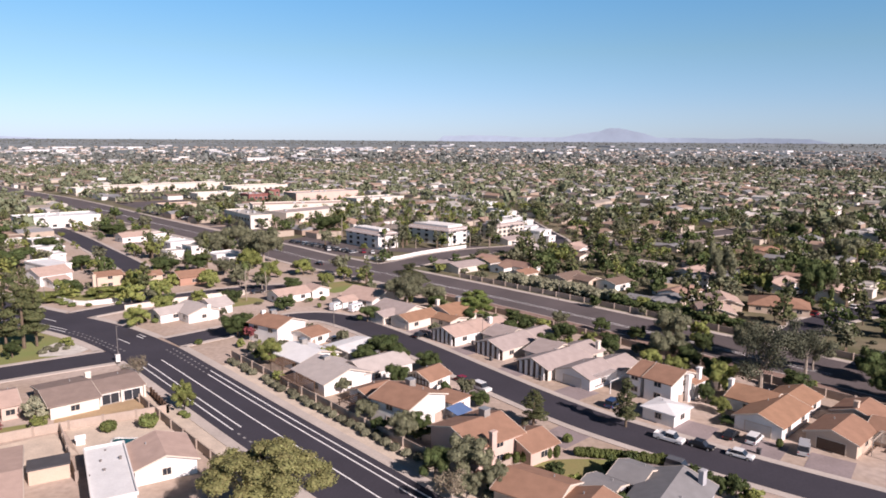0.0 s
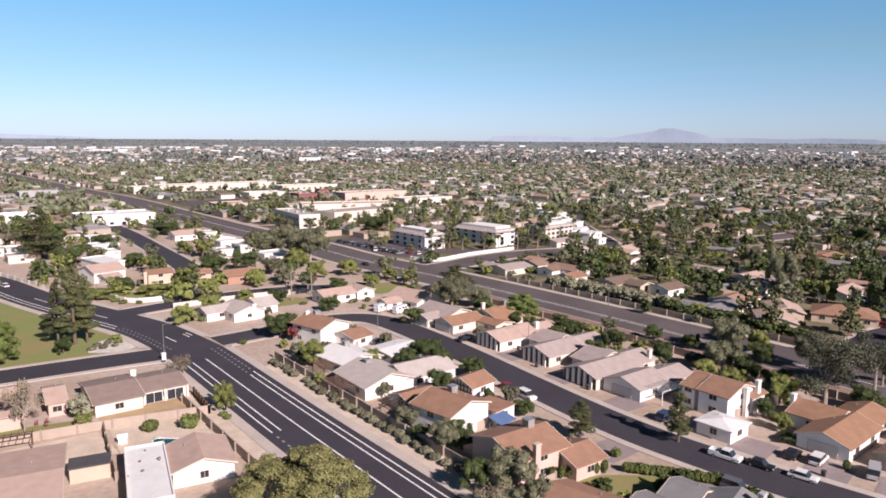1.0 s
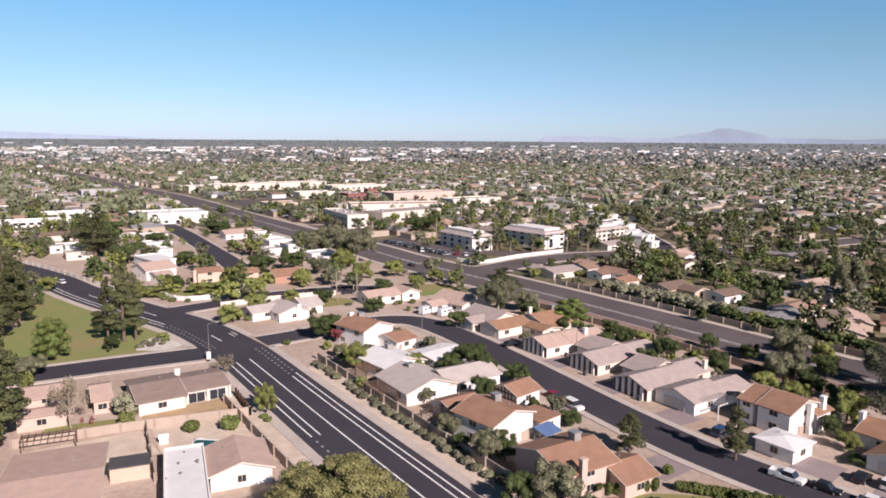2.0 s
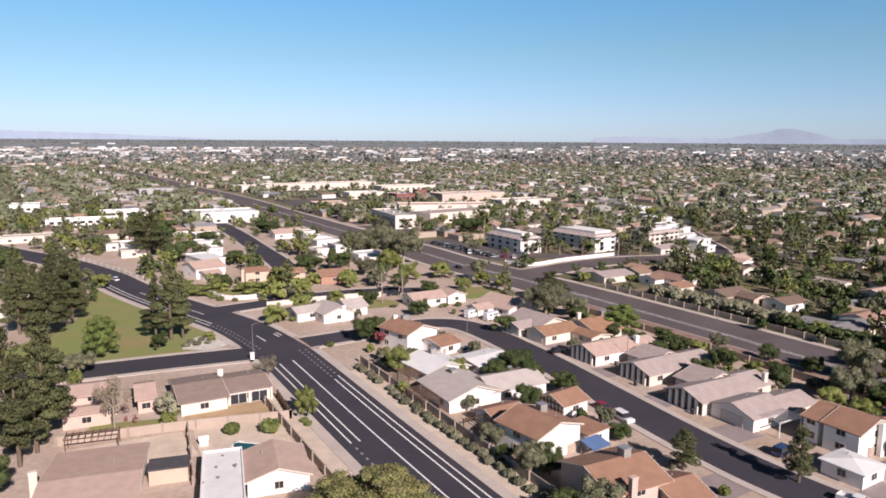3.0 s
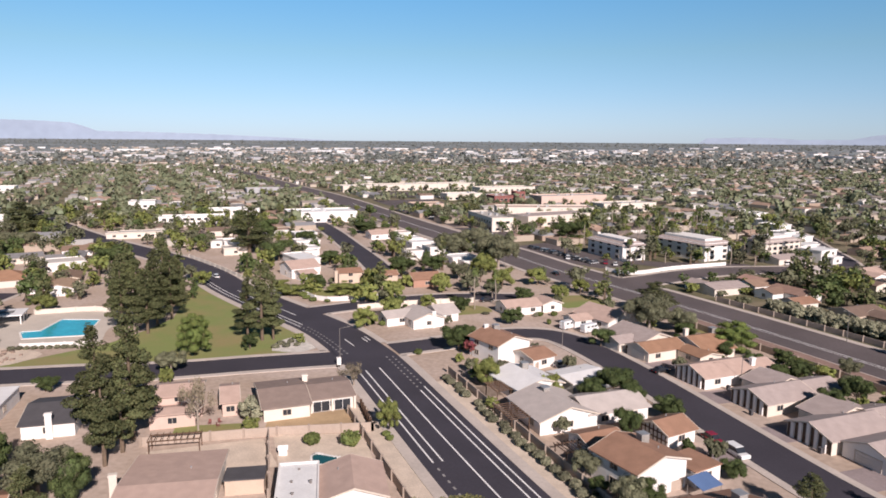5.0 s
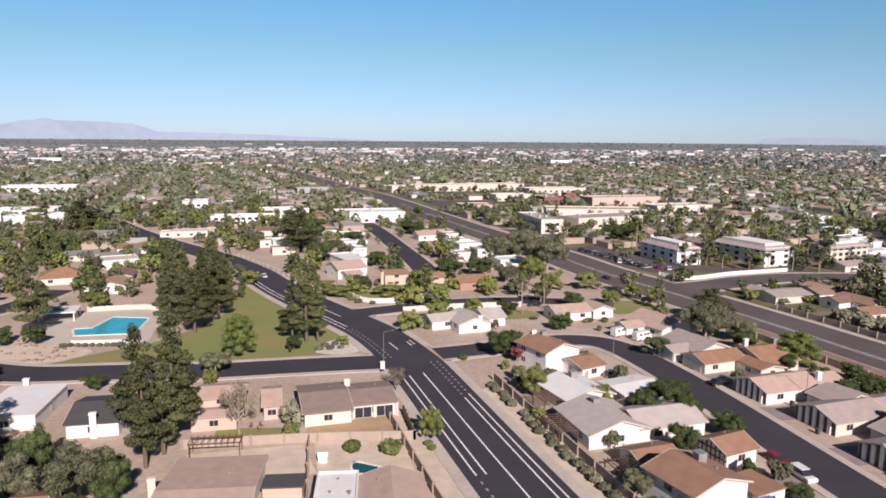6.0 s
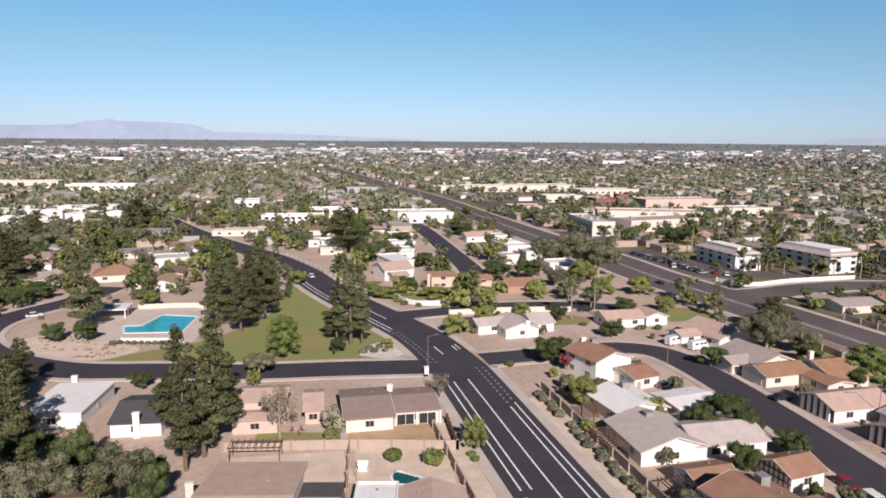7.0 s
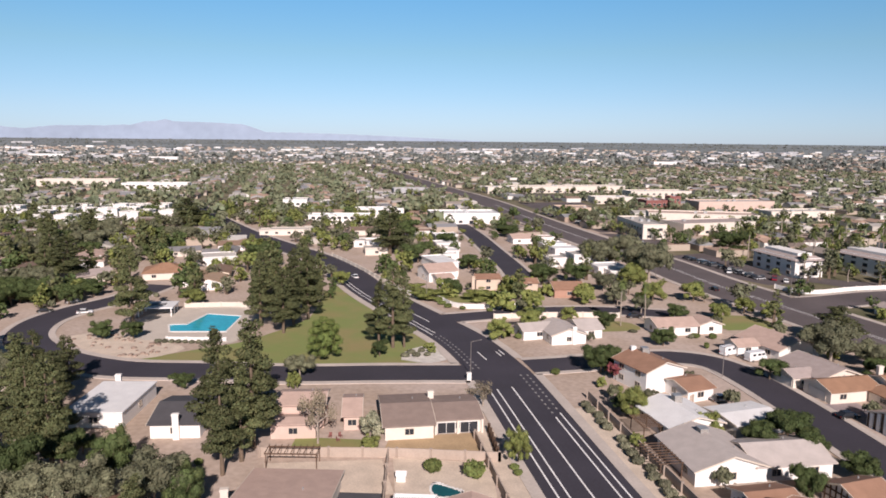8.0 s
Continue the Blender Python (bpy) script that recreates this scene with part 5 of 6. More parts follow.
for x, y, h, r_ in ((-112, 84, 9, 5), (-131, 101, 5, 4.0), (-138, 92, 10, 6), (-146, 108, 9, 5), (-119, 98, 3.4, 3.4), (-105, 95, 8, 4.6), (-124, 80, 9, 6), (-158, 106, 9, 5), (-104, 72, 9, 6), (-92, 76, 9, 5), (-86, 86, 8, 4.4), (-87, 95, 7, 4), (-134, 84, 10, 6)):
    tree(rng.choice(["broad", "pine", "olive", "pine"]), x, y, h * 1.3, r_ * 0.85)
for x, y, h, r_ in ((-92, 228, 5, 4), (-84, 234, 5, 4), (-101, 236, 5, 4), (-112, 242, 5, 5), (-78, 262, 6, 5), (-88, 258, 6, 5), (-68, 256, 6, 4.6), (-56, 254, 6, 5), (-45, 262, 6, 5), (-90, 282, 8, 6), (-70, 276, 8, 6), (-104, 290, 9, 6), (-58, 284, 8, 6), (-128, 262, 7, 5), (-138, 250, 5, 5), (-146, 240, 4, 4), (-84, 296, 10, 7), (-40, 276, 6, 5)):
    tree(rng.choice(["lime", "broad", "lime", "olive"]), x, y, h, r_)
for x, y, h, r_ in ((-46, 171, 4, 3), (-42, 176, 5, 3.4), (-10, 140, 5, 3), (-15, 132, 6, 3.6), (-4, 124, 6, 4), (1, 121, 5, 3), (11, 107, 4, 2.4), (4, 102, 6, 3.6), (-6, 128, 6, 3.4), (-12, 127, 4, 2.4)):
    tree(rng.choice(["olive", "olive", "broad"]), x, y, h * 0.85, r_ * 0.85)
for x, y, h, r_ in ((14, 204, 5, 3.4), (20, 196, 5, 3), (34, 192, 5, 3.4), (40, 184, 5, 3.2), (44, 176, 6, 3.6), (52, 166, 6, 3.6), (56, 160, 6, 4), (61, 166, 7, 4.5), (66, 160, 6, 4), (80, 150, 6, 4), (8, 210, 5, 3.6), (-2, 224, 6, 4.6), (52, 176, 4, 3), (46, 186, 4, 3), (30, 202, 4, 3), (22, 210, 5, 3.6), (58, 138, 4, 2.4), (57, 132, 2, 1.8)):
    tree(rng.choice(["broad", "olive", "lime", "broad"]), x, y, h, r_)
# unseen trees, added right of the view to cast shadows on the avenue
for x, y, h, r_ in ((106, 139, 11, 5), (114, 129, 12, 6), (122, 120, 11, 5), (98, 146, 8, 4)):
    tree("broad", x, y, h, r_)
for s in np.arange(MAIN.where(14, 76), MAIN.where(-60, 158) + 3, 2.9):
    x, y, a = MAIN.at(float(s), 12.5 + rng.uniform(-0.5, 0.5))
    if rng.random() < 0.95:
        tree("sage", x, y, rng.uniform(1.3, 1.7), rng.uniform(1.05, 1.3))
for k in range(34):
    t = k / 33
    tree("flower", 24 + 36 * t + rng.uniform(-1, 1), 270 - 33 * t + rng.uniform(-1.2, 1.2) + 3.4 * (k % 2), rng.uniform(3.8, 5.4), rng.uniform(2.6, 3.4))
for x, y, h, r_ in ((60, 241, 4, 2.8), (65, 234, 4, 3), (70, 228, 4, 3), (76, 222, 4, 3), (66, 266, 5, 3.4), (36, 290, 4, 2.6), (27, 310, 5.5, 3.6), (50, 300, 5, 3.4), (18, 300, 3.6, 2.4), (12, 310, 3.6, 2.4), (6, 320, 4, 2.6)):
    tree("broad", x, y, h, r_, True)
for x, y, h, r_ in ((-24, 354, 9, 2.8), (-21, 360, 11, 3.2), (-22, 370, 12, 4), (-3, 354, 11, 2.6), (25, 368, 13, 3.6), (-56, 352, 7, 3.6), (-62, 362, 10, 5), (-44, 386, 14, 5), (-12, 392, 15, 5.5), (10, 396, 15, 5.5), (28, 392, 14, 5)):
    tree("olive", x, y, h, r_, True)
for k, (x, y) in enumerate(((1, 299), (7, 309), (14, 321), (-1, 292), (21, 329), (29, 338), (11, 301), (18, 312), (26, 324), (34, 332), (9, 289), (17, 297), (24, 306), (33, 318), (40, 326))):
    tree(("olive", "broad", "olive", "lime")[k % 4], x, y, 2.6 + 0.5 * (k % 5), 1.9 + 0.3 * (k % 4), True)
for k in range(30):
    tree("palm", rng.uniform(-60, 40), rng.uniform(392, 520), rng.uniform(9, 15), rng.uniform(2.0, 2.8), True)
for x, y in ((-14, 356), (4, 354), (14, 362), (24, 360), (-30, 354), ):
    tree("palm", x, y, rng.uniform(8, 12), 2.2, True)
for x, y, h, r_ in ((-341, 376, 9, 6), (-330, 366, 8, 5), (-286, 378, 9, 6), (-278, 392, 8, 5), (-322, 412, 10, 7), (-270, 404, 9, 6), (-246, 300, 8, 5), (-252, 316, 9, 6), (-240, 336, 9, 6), (-218, 322, 8, 5), (-206, 316, 8, 5), (-176, 300, 7, 5), (-168, 290, 6, 4.5), (-135, 272, 6, 4.6), (-142, 282, 7, 5), (-116, 268, 6, 3.6), (-104, 262, 5, 3.6), (-92, 266, 6, 4), (-132, 240, 3.4, 3.4), (-116, 246, 3.6, 3.6), (-107, 233, 7, 5), (-99, 238, 8, 4.6)):
    tree(rng.choice(["lime", "lime", "olive"]), x, y, h, r_, True)
for x, y, h, r in ((-57.3, 128.9, 3.0, 2.0), (-64.2, 126.7, 2.6, 1.6), (-53, 135, 1.2, 0.9), (-51.5, 133.5, 1.2, 0.8), (-67, 184.5, 1.6, 1.2), (-92, 207, 1.5, 1.4), (-88, 207, 1.6, 1.4)):
    tree("bush", x, y, h, r)
for x, y, h, r_ in ((-124, 226.6, 1.6, 1.5), (-128, 229, 1.5, 1.6), (-118.6, 227, 1.3, 1.2), (-131, 231.5, 1.7, 1.6), (-138, 232, 1.6, 1.8), (-143, 235, 1.5, 1.7), (-148, 238.5, 1.6, 1.8), (-110, 230, 1.4, 1.2)):
    tree("bush", x, y, h, r_)
for k in range(20):
    t = k / 19
    tree("bush", 24.5 + 15 * t, 117.6 - 3.2 * t, 1.9 + 0.3 * rng.random(), 1.0)
for k in range(7):
    tree("bush", 11.5 + 1.5 * k, 113.6 + 0.55 * k, 2.6, 0.75)
for k in range(34):
    s = ARTERIAL.where(-15, 279) - 22 - k * 3.3
    x, y, a = ARTERIAL.at(s, 22 + rng.uniform(-2, 2.5))
    if x < 16 and k % 3 or 16 < x < 60:
        continue
    tree("olive" if x < 20 else "broad", x, y, rng.uniform(3.0, 5.0), rng.uniform(2.4, 3.8), True)
for x, y, h in ((-68.5, 237, 15), (-64, 246, 13), (-20, 382, 15), (8, 384, 14), (20, 372, 13), (32, 386, 15), (-70, 430, 15), (-40, 420, 14), (-55, 405, 16), (-478, 728, 26), (46, 392, 14), (-30, 352, 12), (-25, 395, 14), (10, 420, 15), (-5, 440, 15)):
    tree("palm", x, y, h, 1.9, True)
tree("palmbush", 25.6, 203, 5.5, 3.4)
patch("corner_planting", [(-104, 172.5), (-107, 178), (-106.5, 184.5), (-103.2, 187), (-96.5, 184), (-94.5, 179), (-97, 174)], "rubble", 0.06, "pale gravel planting bed at the park corner", "garden")
for x, y, h, r_ in ((-104.5, 175, 1.3, 1.2), (-105, 178.4, 1.2, 1.2), (-102.4, 177, 1.3, 1.2), (-103.6, 181, 1.2, 1.1), (-100.4, 179, 1.0, 1.0)):
    tree("sage", x, y, h, r_)
tree("lime", -103.2, 184.2, 2.0, 1.9, True)
tree("lime", -101.0, 182.0, 1.5, 1.4, True)
for k in range(9):
    tree("sage", -167.5 + 1.6 * k, 147.4 + 0.95 * k, 0.9 + 0.3 * rng.random(), 0.8 + 0.4 * rng.random())
for x, y, h, r_ in ((29, 111, 3, 1.8), (33, 114.5, 2.5, 1.5), (19, 109, 3, 2), (9, 106, 4, 2.2), (27, 98, 4, 2.6), (22, 105.5, 3, 1.8), (41.5, 107.5, 3.4, 2.2), (45, 104.5, 3.2, 2), (48.5, 101, 3, 2)):
    tree(rng.choice(["broad", "lime", "broad"]), x, y, h, r_, True)


# ---- cars and street furniture ----
def car(kind, colour, x, y, rot, label, far=False):
    L, W, H = {"car": (4.6, 1.85, 1.45), "suv": (4.8, 1.95, 1.8), "pickup": (5.6, 2.0, 1.85), "van": (5.4, 2.0, 2.1), "camper": (5.8, 2.1, 2.5)}[kind]
    root = empty({"car": "car", "suv": "car", "pickup": "pickup_truck", "van": "van", "camper": "camper_van"}[kind], x, y, 0.06, rot, label, "car", "parked cars")
    P = CAR[colour]
    bm = bmesh.new()
    hb = H * (0.52 if kind in ("car", "suv", "pickup") else 0.5)
    add_prism(bm, [(-L / 2, 0.28), (L / 2, 0.28), (L / 2, hb * 0.86), (L / 2 - 0.25, hb), (-L / 2 + 0.1, hb), (-L / 2, hb * 0.9)], -W / 2, W / 2, pose(0, 0, 0, 0, 0, -90))
    if kind == "pickup":
        for s in (-1, 1):
            add_box(bm, 1.9, 0.12, 0.32, pose(-L / 2 + 1.05, s * (W / 2 - 0.08), hb + 0.004))
        add_box(bm, 0.12, W - 0.3, 0.32, pose(-L / 2 + 0.1, 0, hb + 0.004))
    bmesh.ops.recalc_face_normals(bm, faces=bm.faces)
    bmesh.ops.bevel(bm, geom=[e for e in bm.edges if e.calc_length() > 0.5], offset=0.07, segments=2, affect="EDGES")
    body_ = part("body", bm, P, root)
    x0, x1, y0, y1 = {"car": (-1.9, 1.1, -1.2, 0.4), "suv": (-2.3, 1.2, -2.1, 0.5), "pickup": (-0.5, 1.6, -0.4, 0.9), "van": (-2.6, 2.2, -2.5, 1.3), "camper": (-3.0, 2.6, -3.0, 2.0)}[kind]
    bm = bmesh.new()
    add_prism(bm, [(x0, hb - 0.03), (x1, hb - 0.03), (y1, H - 0.06), (y0, H - 0.06)], -W / 2 + 0.1, W / 2 - 0.1, pose(0, 0, 0, 0, 0, -90))
    bmesh.ops.recalc_face_normals(bm, faces=bm.faces)
    part("cabin", bm, M["glass"] if kind != "camper" else P, root, "dark glazed cabin" if kind != "camper" else "white cabin")
    if kind == "camper":
        for b in (-1, 1):
            for wx in (-1.4, 0.3, 1.6):
                part("window", box(1.0, 0.04, 0.5, pose(wx, b * (W / 2 - 0.09), 1.5)), M["glass"], root)
    lo, hi = sorted((-y0, -y1))
    part("roof", box(hi - lo + 0.1, W - 0.24, 0.09, pose(-(y0 + y1) / 2 * -1, 0, H - 0.08)), P, root)
    for a in (-1, 1):
        for b in (-1, 1):
            bm = bmesh.new()
            add_tube(bm, (a * L * 0.31, b * (W / 2 - 0.24), 0.3), (a * L * 0.31, b * (W / 2 + 0.02), 0.3), 0.33, 0.33, 12)
            w = part("wheel", bm, M["rubber"], root)
            if far:
                continue
            bm = bmesh.new()
            add_tube(bm, (a * L * 0.31, b * (W / 2 + 0.021), 0.3), (a * L * 0.31, b * (W / 2 + 0.035), 0.3), 0.2, 0.18, 10)
            part("rim", bm, M["metal"], w)
        if far:
            continue
        part("headlight", box(0.06, 0.35, 0.14, pose(L / 2 + 0.01, a * (W / 2 - 0.35), hb * 0.62)), M["lamp"], root)
        part("tail_light", box(0.06, 0.2, 0.2, pose(-L / 2 - 0.01, a * (W / 2 - 0.2), hb * 0.66)), M["tail"], root)
    return root


car("car", "red", 4.9, 155.5, -52, "dark red car parked by the kerb")
car("suv", "white", 9.0, 150.6, -52, "white car parked by the kerb")
car("pickup", "white", 43.0, 124.2, -40, "white pickup truck parked by the kerb")
car("car", "white", 53.6, 117.4, -38, "white car parked by the kerb")
car("suv", "white", 59.0, 124.0, 48, "white car standing on a driveway")
car("car", "black", 55.4, 126.0, 48, "black car standing on a driveway")
car("car", "black", 48.0, 121.2, -40, "dark car parked by the kerb")
car("van", "silver", 66.2, 119.8, 60, "silver van standing on a driveway")
car("suv", "blue", 36.6, 141.4, 48, "dark blue car in the shade of a tree")
car("suv", "grey", 41.0, 112.5, -40, "grey car parked by the kerb")
car("camper", "white", -35.0, 225.0, 60, "white camper van parked by the bend")
car("camper", "white", -28.5, 223.4, 55, "white camper van parked on a drive")
car("car", "silver", -30.0, 188.5, 45, "silver car in front of a garage")
car("car", "white", -214.4, 154.2, 60, "white car parked by the park street")
car("car", "black", -226, 148, 55, "black car parked by the kerb")
car("suv", "silver", -231, 160, 80, "silver car parked by the kerb")
car("car", "black", -55.8, 307.6, 132, "black car driving on the avenue")
car("suv", "black", -65, 300.0, 132, "dark car on the avenue")
for k, c in enumerate(("white", "black", "silver", "grey", "red", "white", "black")):
    car("car" if k % 2 else "suv", c, -58 + 4.6 * k, 349 - 1.6 * k, 100, "car parked before the white apartments", True)
for k, c in enumerate(("white", "silver", "white", "black")):
    car("suv", c, 28 + 5.5 * k, 383 - 5 * k, 45, "car parked along the side street")
car("car", "white", -181.8, 247.8, 147, "white car on the main road")
car("car", "red", 121.5, 221, 40, "red car on the side street")
car("car", "white", 140.3, 231, 40, "white car parked on the side street")
car("car", "silver", 132, 226, 40, "silver car parked on the side street")
car("car", "black", -68, 249, 35, "black car parked on the side street")
car("car", "black", -6.5, 193, 44, "black car on a driveway")
for k in range(26):
    x, y = ((-86 + 2.2 * k, 380 - 2.1 * k) if k < 18 else (-136 + 3 * (k - 18), 432 - 3 * (k - 18)))
    if rng.random() < 0.8:
        car(rng.choice(["car", "suv"]), rng.choice(["white", "silver", "black", "grey"]), x + 4, y - 4, 47, "car standing in an asphalt car park", True)
for k in range(40):
    s = 330 + (k % 20) * 16 + rng.uniform(-2, 2)
    x, y, a = ARTERIAL.at(ARTERIAL.where(-15, 279) + s - 250, 22 + 6 * (k // 20))
    if any(math.hypot(x - p, y - q) < r for p, q, r in KEEP) or on_road(x, y, 1):
        continue
    if rng.random() < 0.75:
        car(rng.choice(["car", "suv", "car"]), rng.choice(["white", "silver", "black", "grey", "blue", "red"]), x, y, a + 90, "car standing in the car park along the avenue", True)


boat = empty("boat", 131, 252, 0, 20, "white motor boat on a trailer behind a house", "boat")
bm = bmesh.new()
add_prism(bm, [(-1.1, 1.0), (-0.6, 0.5), (0.6, 0.5), (1.1, 1.0), (1.15, 1.7), (-1.15, 1.7)], -3.2, 2.0, Matrix())
part("hull", bm, M["white"], boat)
part("cabin", box(2.0, 1.6, 0.9, pose(-0.3, 0, 1.704), 0.8), M["glass"], boat)
for a in (-1, 1):
    bm = bmesh.new()
    add_tube(bm, (-0.8, a * 0.9, 0.34), (-0.8, a * 1.1, 0.34), 0.34, 0.34, 10)
    part("wheel", bm, M["rubber"], boat)
part("trailer", box(5.6, 0.3, 0.2, pose(-0.2, 0, 0.3)), M["metal"], boat)
play = empty("playhouse", -66.8, 121.3, 0, 30, "small white plastic playhouse on gravel", "playhouse")
part("wall", box(1.5, 1.3, 1.1), M["white"], play)
bm = bmesh.new()
add_prism(bm, [(-0.85, 1.1), (0.85, 1.1), (0, 1.7)], -0.9, 0.9, Matrix())
part("roof", bm, M["r_pale"], play)
for x, y, a in ((-87.5, 127.2, 20), (-86, 128.4, 80), (-85.2, 126.8, 150)):
    c = empty("patio_chair", x, y, 0, a, "red garden chair on a patio", "chair", "patio chairs")
    part("seat", box(0.55, 0.55, 0.07, pose(0, 0, 0.42)), M["redwall"], c)
    part("backrest", box(0.55, 0.07, 0.55, pose(0, 0.26, 0.492)), M["redwall"], c)
    for p in (-1, 1):
        for q in (-1, 1):
            part("leg", box(0.05, 0.05, 0.42, pose(p * 0.23, q * 0.23, 0)), M["redwall"], c)
for x, y in ((-77, 141.8), (-34, 167), (12.5, 172), (23.2, 157.2), (-12.2, 131), (57.5, 118.8), (8.5, 186)):
    b = empty("wheelie_bin", x, y, 0, 45, "dark wheeled rubbish bin by the kerb", "bin", "bins")
    part("body", box(0.6, 0.65, 1.0, pose(0, 0, 0.03), 1.12), M["r_dark"], b)
    part("lid", box(0.72, 0.78, 0.08, pose(0, 0, 1.034)), M["r_dark"], b)


def street_lamp(x, y, h, rot, label="tall grey street lamp with a single arm"):
    root = empty("street_lamp", x, y, 0, rot, label, "street lamp", "street lamps")
    bm = bmesh.new()
    add_tube(bm, (0, 0, 0), (0, 0, h), 0.1, 0.06, 8)
    part("pole", bm, M["pole"], root)
    bm = bmesh.new()
    add_tube(bm, (0, 0, h - 0.1), (2.2, 0, h + 0.35), 0.05, 0.04, 6)
    part("arm", bm, M["pole"], root)
    part("lamp_head", box(0.6, 0.22, 0.12, pose(2.3, 0, h + 0.28), 0.8), M["pole"], root)


for x, y, h, a in ((-83.2, 171.8, 8.5, 40), (11.2, 188.6, 8, -130), (-33, 205, 7.5, 50), (-135, 230, 8.5, -60), (41, 240, 9, -135), (-30, 310, 10, -135), (-82, 322, 10, 45), (-110, 405, 10, -135), (-170, 470, 10, -135)):
    street_lamp(x, y, h, a)
box_root = empty("utility_cabinet", -82.0, 169.0, 0, 42, "white utility cabinet at the junction", "cabinet")
part("body", box(1.0, 0.8, 1.8), M["white"], box_root)
part("cap", box(1.15, 0.95, 0.12, pose(0, 0, 1.8)), M["white"], box_root)


def roof_vent_pipe(x, y, z, r, h):
    bm = bmesh.new()
    add_tube(bm, (x, y, z), (x, y, z + h), r, r, 8)
    add_tube(bm, (x, y, z + h + 0.004), (x, y, z + h + 0.1), r * 1.5, r * 0.6, 8)
    tagged(part("roof_vent", bm, M["pole"]), "small dark vent pipe on a white flat roof", "roof vent", "roof vents")


for x, y, r_, h in ((-56.2, 107.6, 0.18, 0.5), (-54.1, 104.5, 0.2, 0.5), (-57.4, 111.7, 0.16, 0.4), (-53.4, 108.6, 0.22, 0.7), (-55.6, 102.6, 0.16, 0.4)):
    roof_vent_pipe(x, y, 3.0, r_, h)
parasol = empty("parasol", -114.0, 101.0, 0, 0, "grey parasol standing in a shady yard", "parasol")
bm = bmesh.new()
add_tube(bm, (0, 0, 0), (0, 0, 2.5), 0.04, 0.03, 8)
part("pole", bm, M["metal"], parasol)
bm = bmesh.new()
add_tube(bm, (0, 0, 1.95), (0, 0, 2.6), 1.6, 0.05, 8)
part("canopy", bm, M["grey"], parasol)


def pergola(x, y, rot, L, W, h, material="wood", n=9, label="timber pergola with open slats"):
    root = empty("pergola", x, y, 0, rot, label, "pergola", "pergolas")
    for a in (-1, 1):
        for b in (-1, 1):
            part("post", box(0.16, 0.16, h, pose(a * (L / 2 - 0.2), b * (W / 2 - 0.2), 0)), M[material], root)
        part("beam", box(L, 0.14, 0.22, pose(0, a * (W / 2 - 0.2), h)), M[material], root)
    for k in range(n):
        part("slat", box(0.1, W + 0.5, 0.14, pose((k / (n - 1) - 0.5) * (L - 0.2), 0, h + 0.222)), M[material], root)


pergola(-85.5, 115.5, 32, 9, 3.2, 2.5)
pergola(-32.4, 149.3, -48, 8, 4.2, 2.5)
pergola(-38.7, 161.8, -48, 6, 3.6, 2.5)
pergola(38.5, 152.5, 42, 7, 5, 2.9, "white", 8, "white slatted patio cover on posts")
pergola(81, 118.5, 43, 6, 4.5, 2.9, "trim", 8, "pale slatted patio cover on posts")
pergola(-18, 138, 44, 6, 4, 2.5)
tarp = part("tarpaulin", box(4.6, 3.4, 0.08, pose(0, 0, 2.3, 14, 0, 0)), M["tarp"])
tarp.matrix_basis = pose(3.5, 133.5, 0, 0, 0, 50)
tagged(tarp, "blue sunshade stretched beside the white house", "sunshade")
for a in (-1, 1):
    bm = bmesh.new()
    add_tube(bm, (a * 2.1, 1.5, 0), (a * 2.1, 1.5, 2.65), 0.06, 0.05, 6)
    add_tube(bm, (a * 2.1, -1.5, 0), (a * 2.1, -1.5, 1.95), 0.06, 0.05, 6)
    part("pole", bm, M["pole"], tarp)


# ---- the wider suburb ----
def in_view(x, y, margin=6):
    a = math.degrees(math.atan2(x, y - 10))
    return -66 - margin < a < 33 + margin


def free(x, y, r):
    return not on_road(x, y, r + 2) and not any(math.hypot(x - p, y - q) < k + r for p, q, k in KEEP)


U, V = Vector((-0.707, 0.707)), Vector((0.707, 0.707))
STYLE = [("wallany", "r_any"), ("white", "r_any"), ("cream", "r_taupe"), ("wallany", "r_brown"), ("cream", "r_flat"), ("cream", "r_umber"), ("wallany", "r_grey"), ("white", "r_salmon")]
HOUSES = []
far_house_spots = []
for gv in range(-24, 42):
    for gu in range(-30, 90):
        c = U * (gu * 18.5 + rng.uniform(-2, 2)) + V * (gv * 30 + (8 if gv % 2 else -8) * 0.8 + rng.uniform(-1.5, 1.5))
        d = c.length
        if d < 150 or d > 1500 or not in_view(c.x, c.y) or rng.random() < 0.1:
            continue
        if c.y < 250 and -60 < c.x < 75 or -75 < c.x < 20 and c.y < 295 or (-275 < c.x < -60 and c.y < 190) or (-215 < c.x < -60 and c.y < 250):
            continue
        if not free(c.x, c.y, 8.0):
            continue
        if d < 390:
            HOUSES.append((c.x, c.y))
        else:
            far_house_spots.append((c.x, c.y, d))
PH = {}
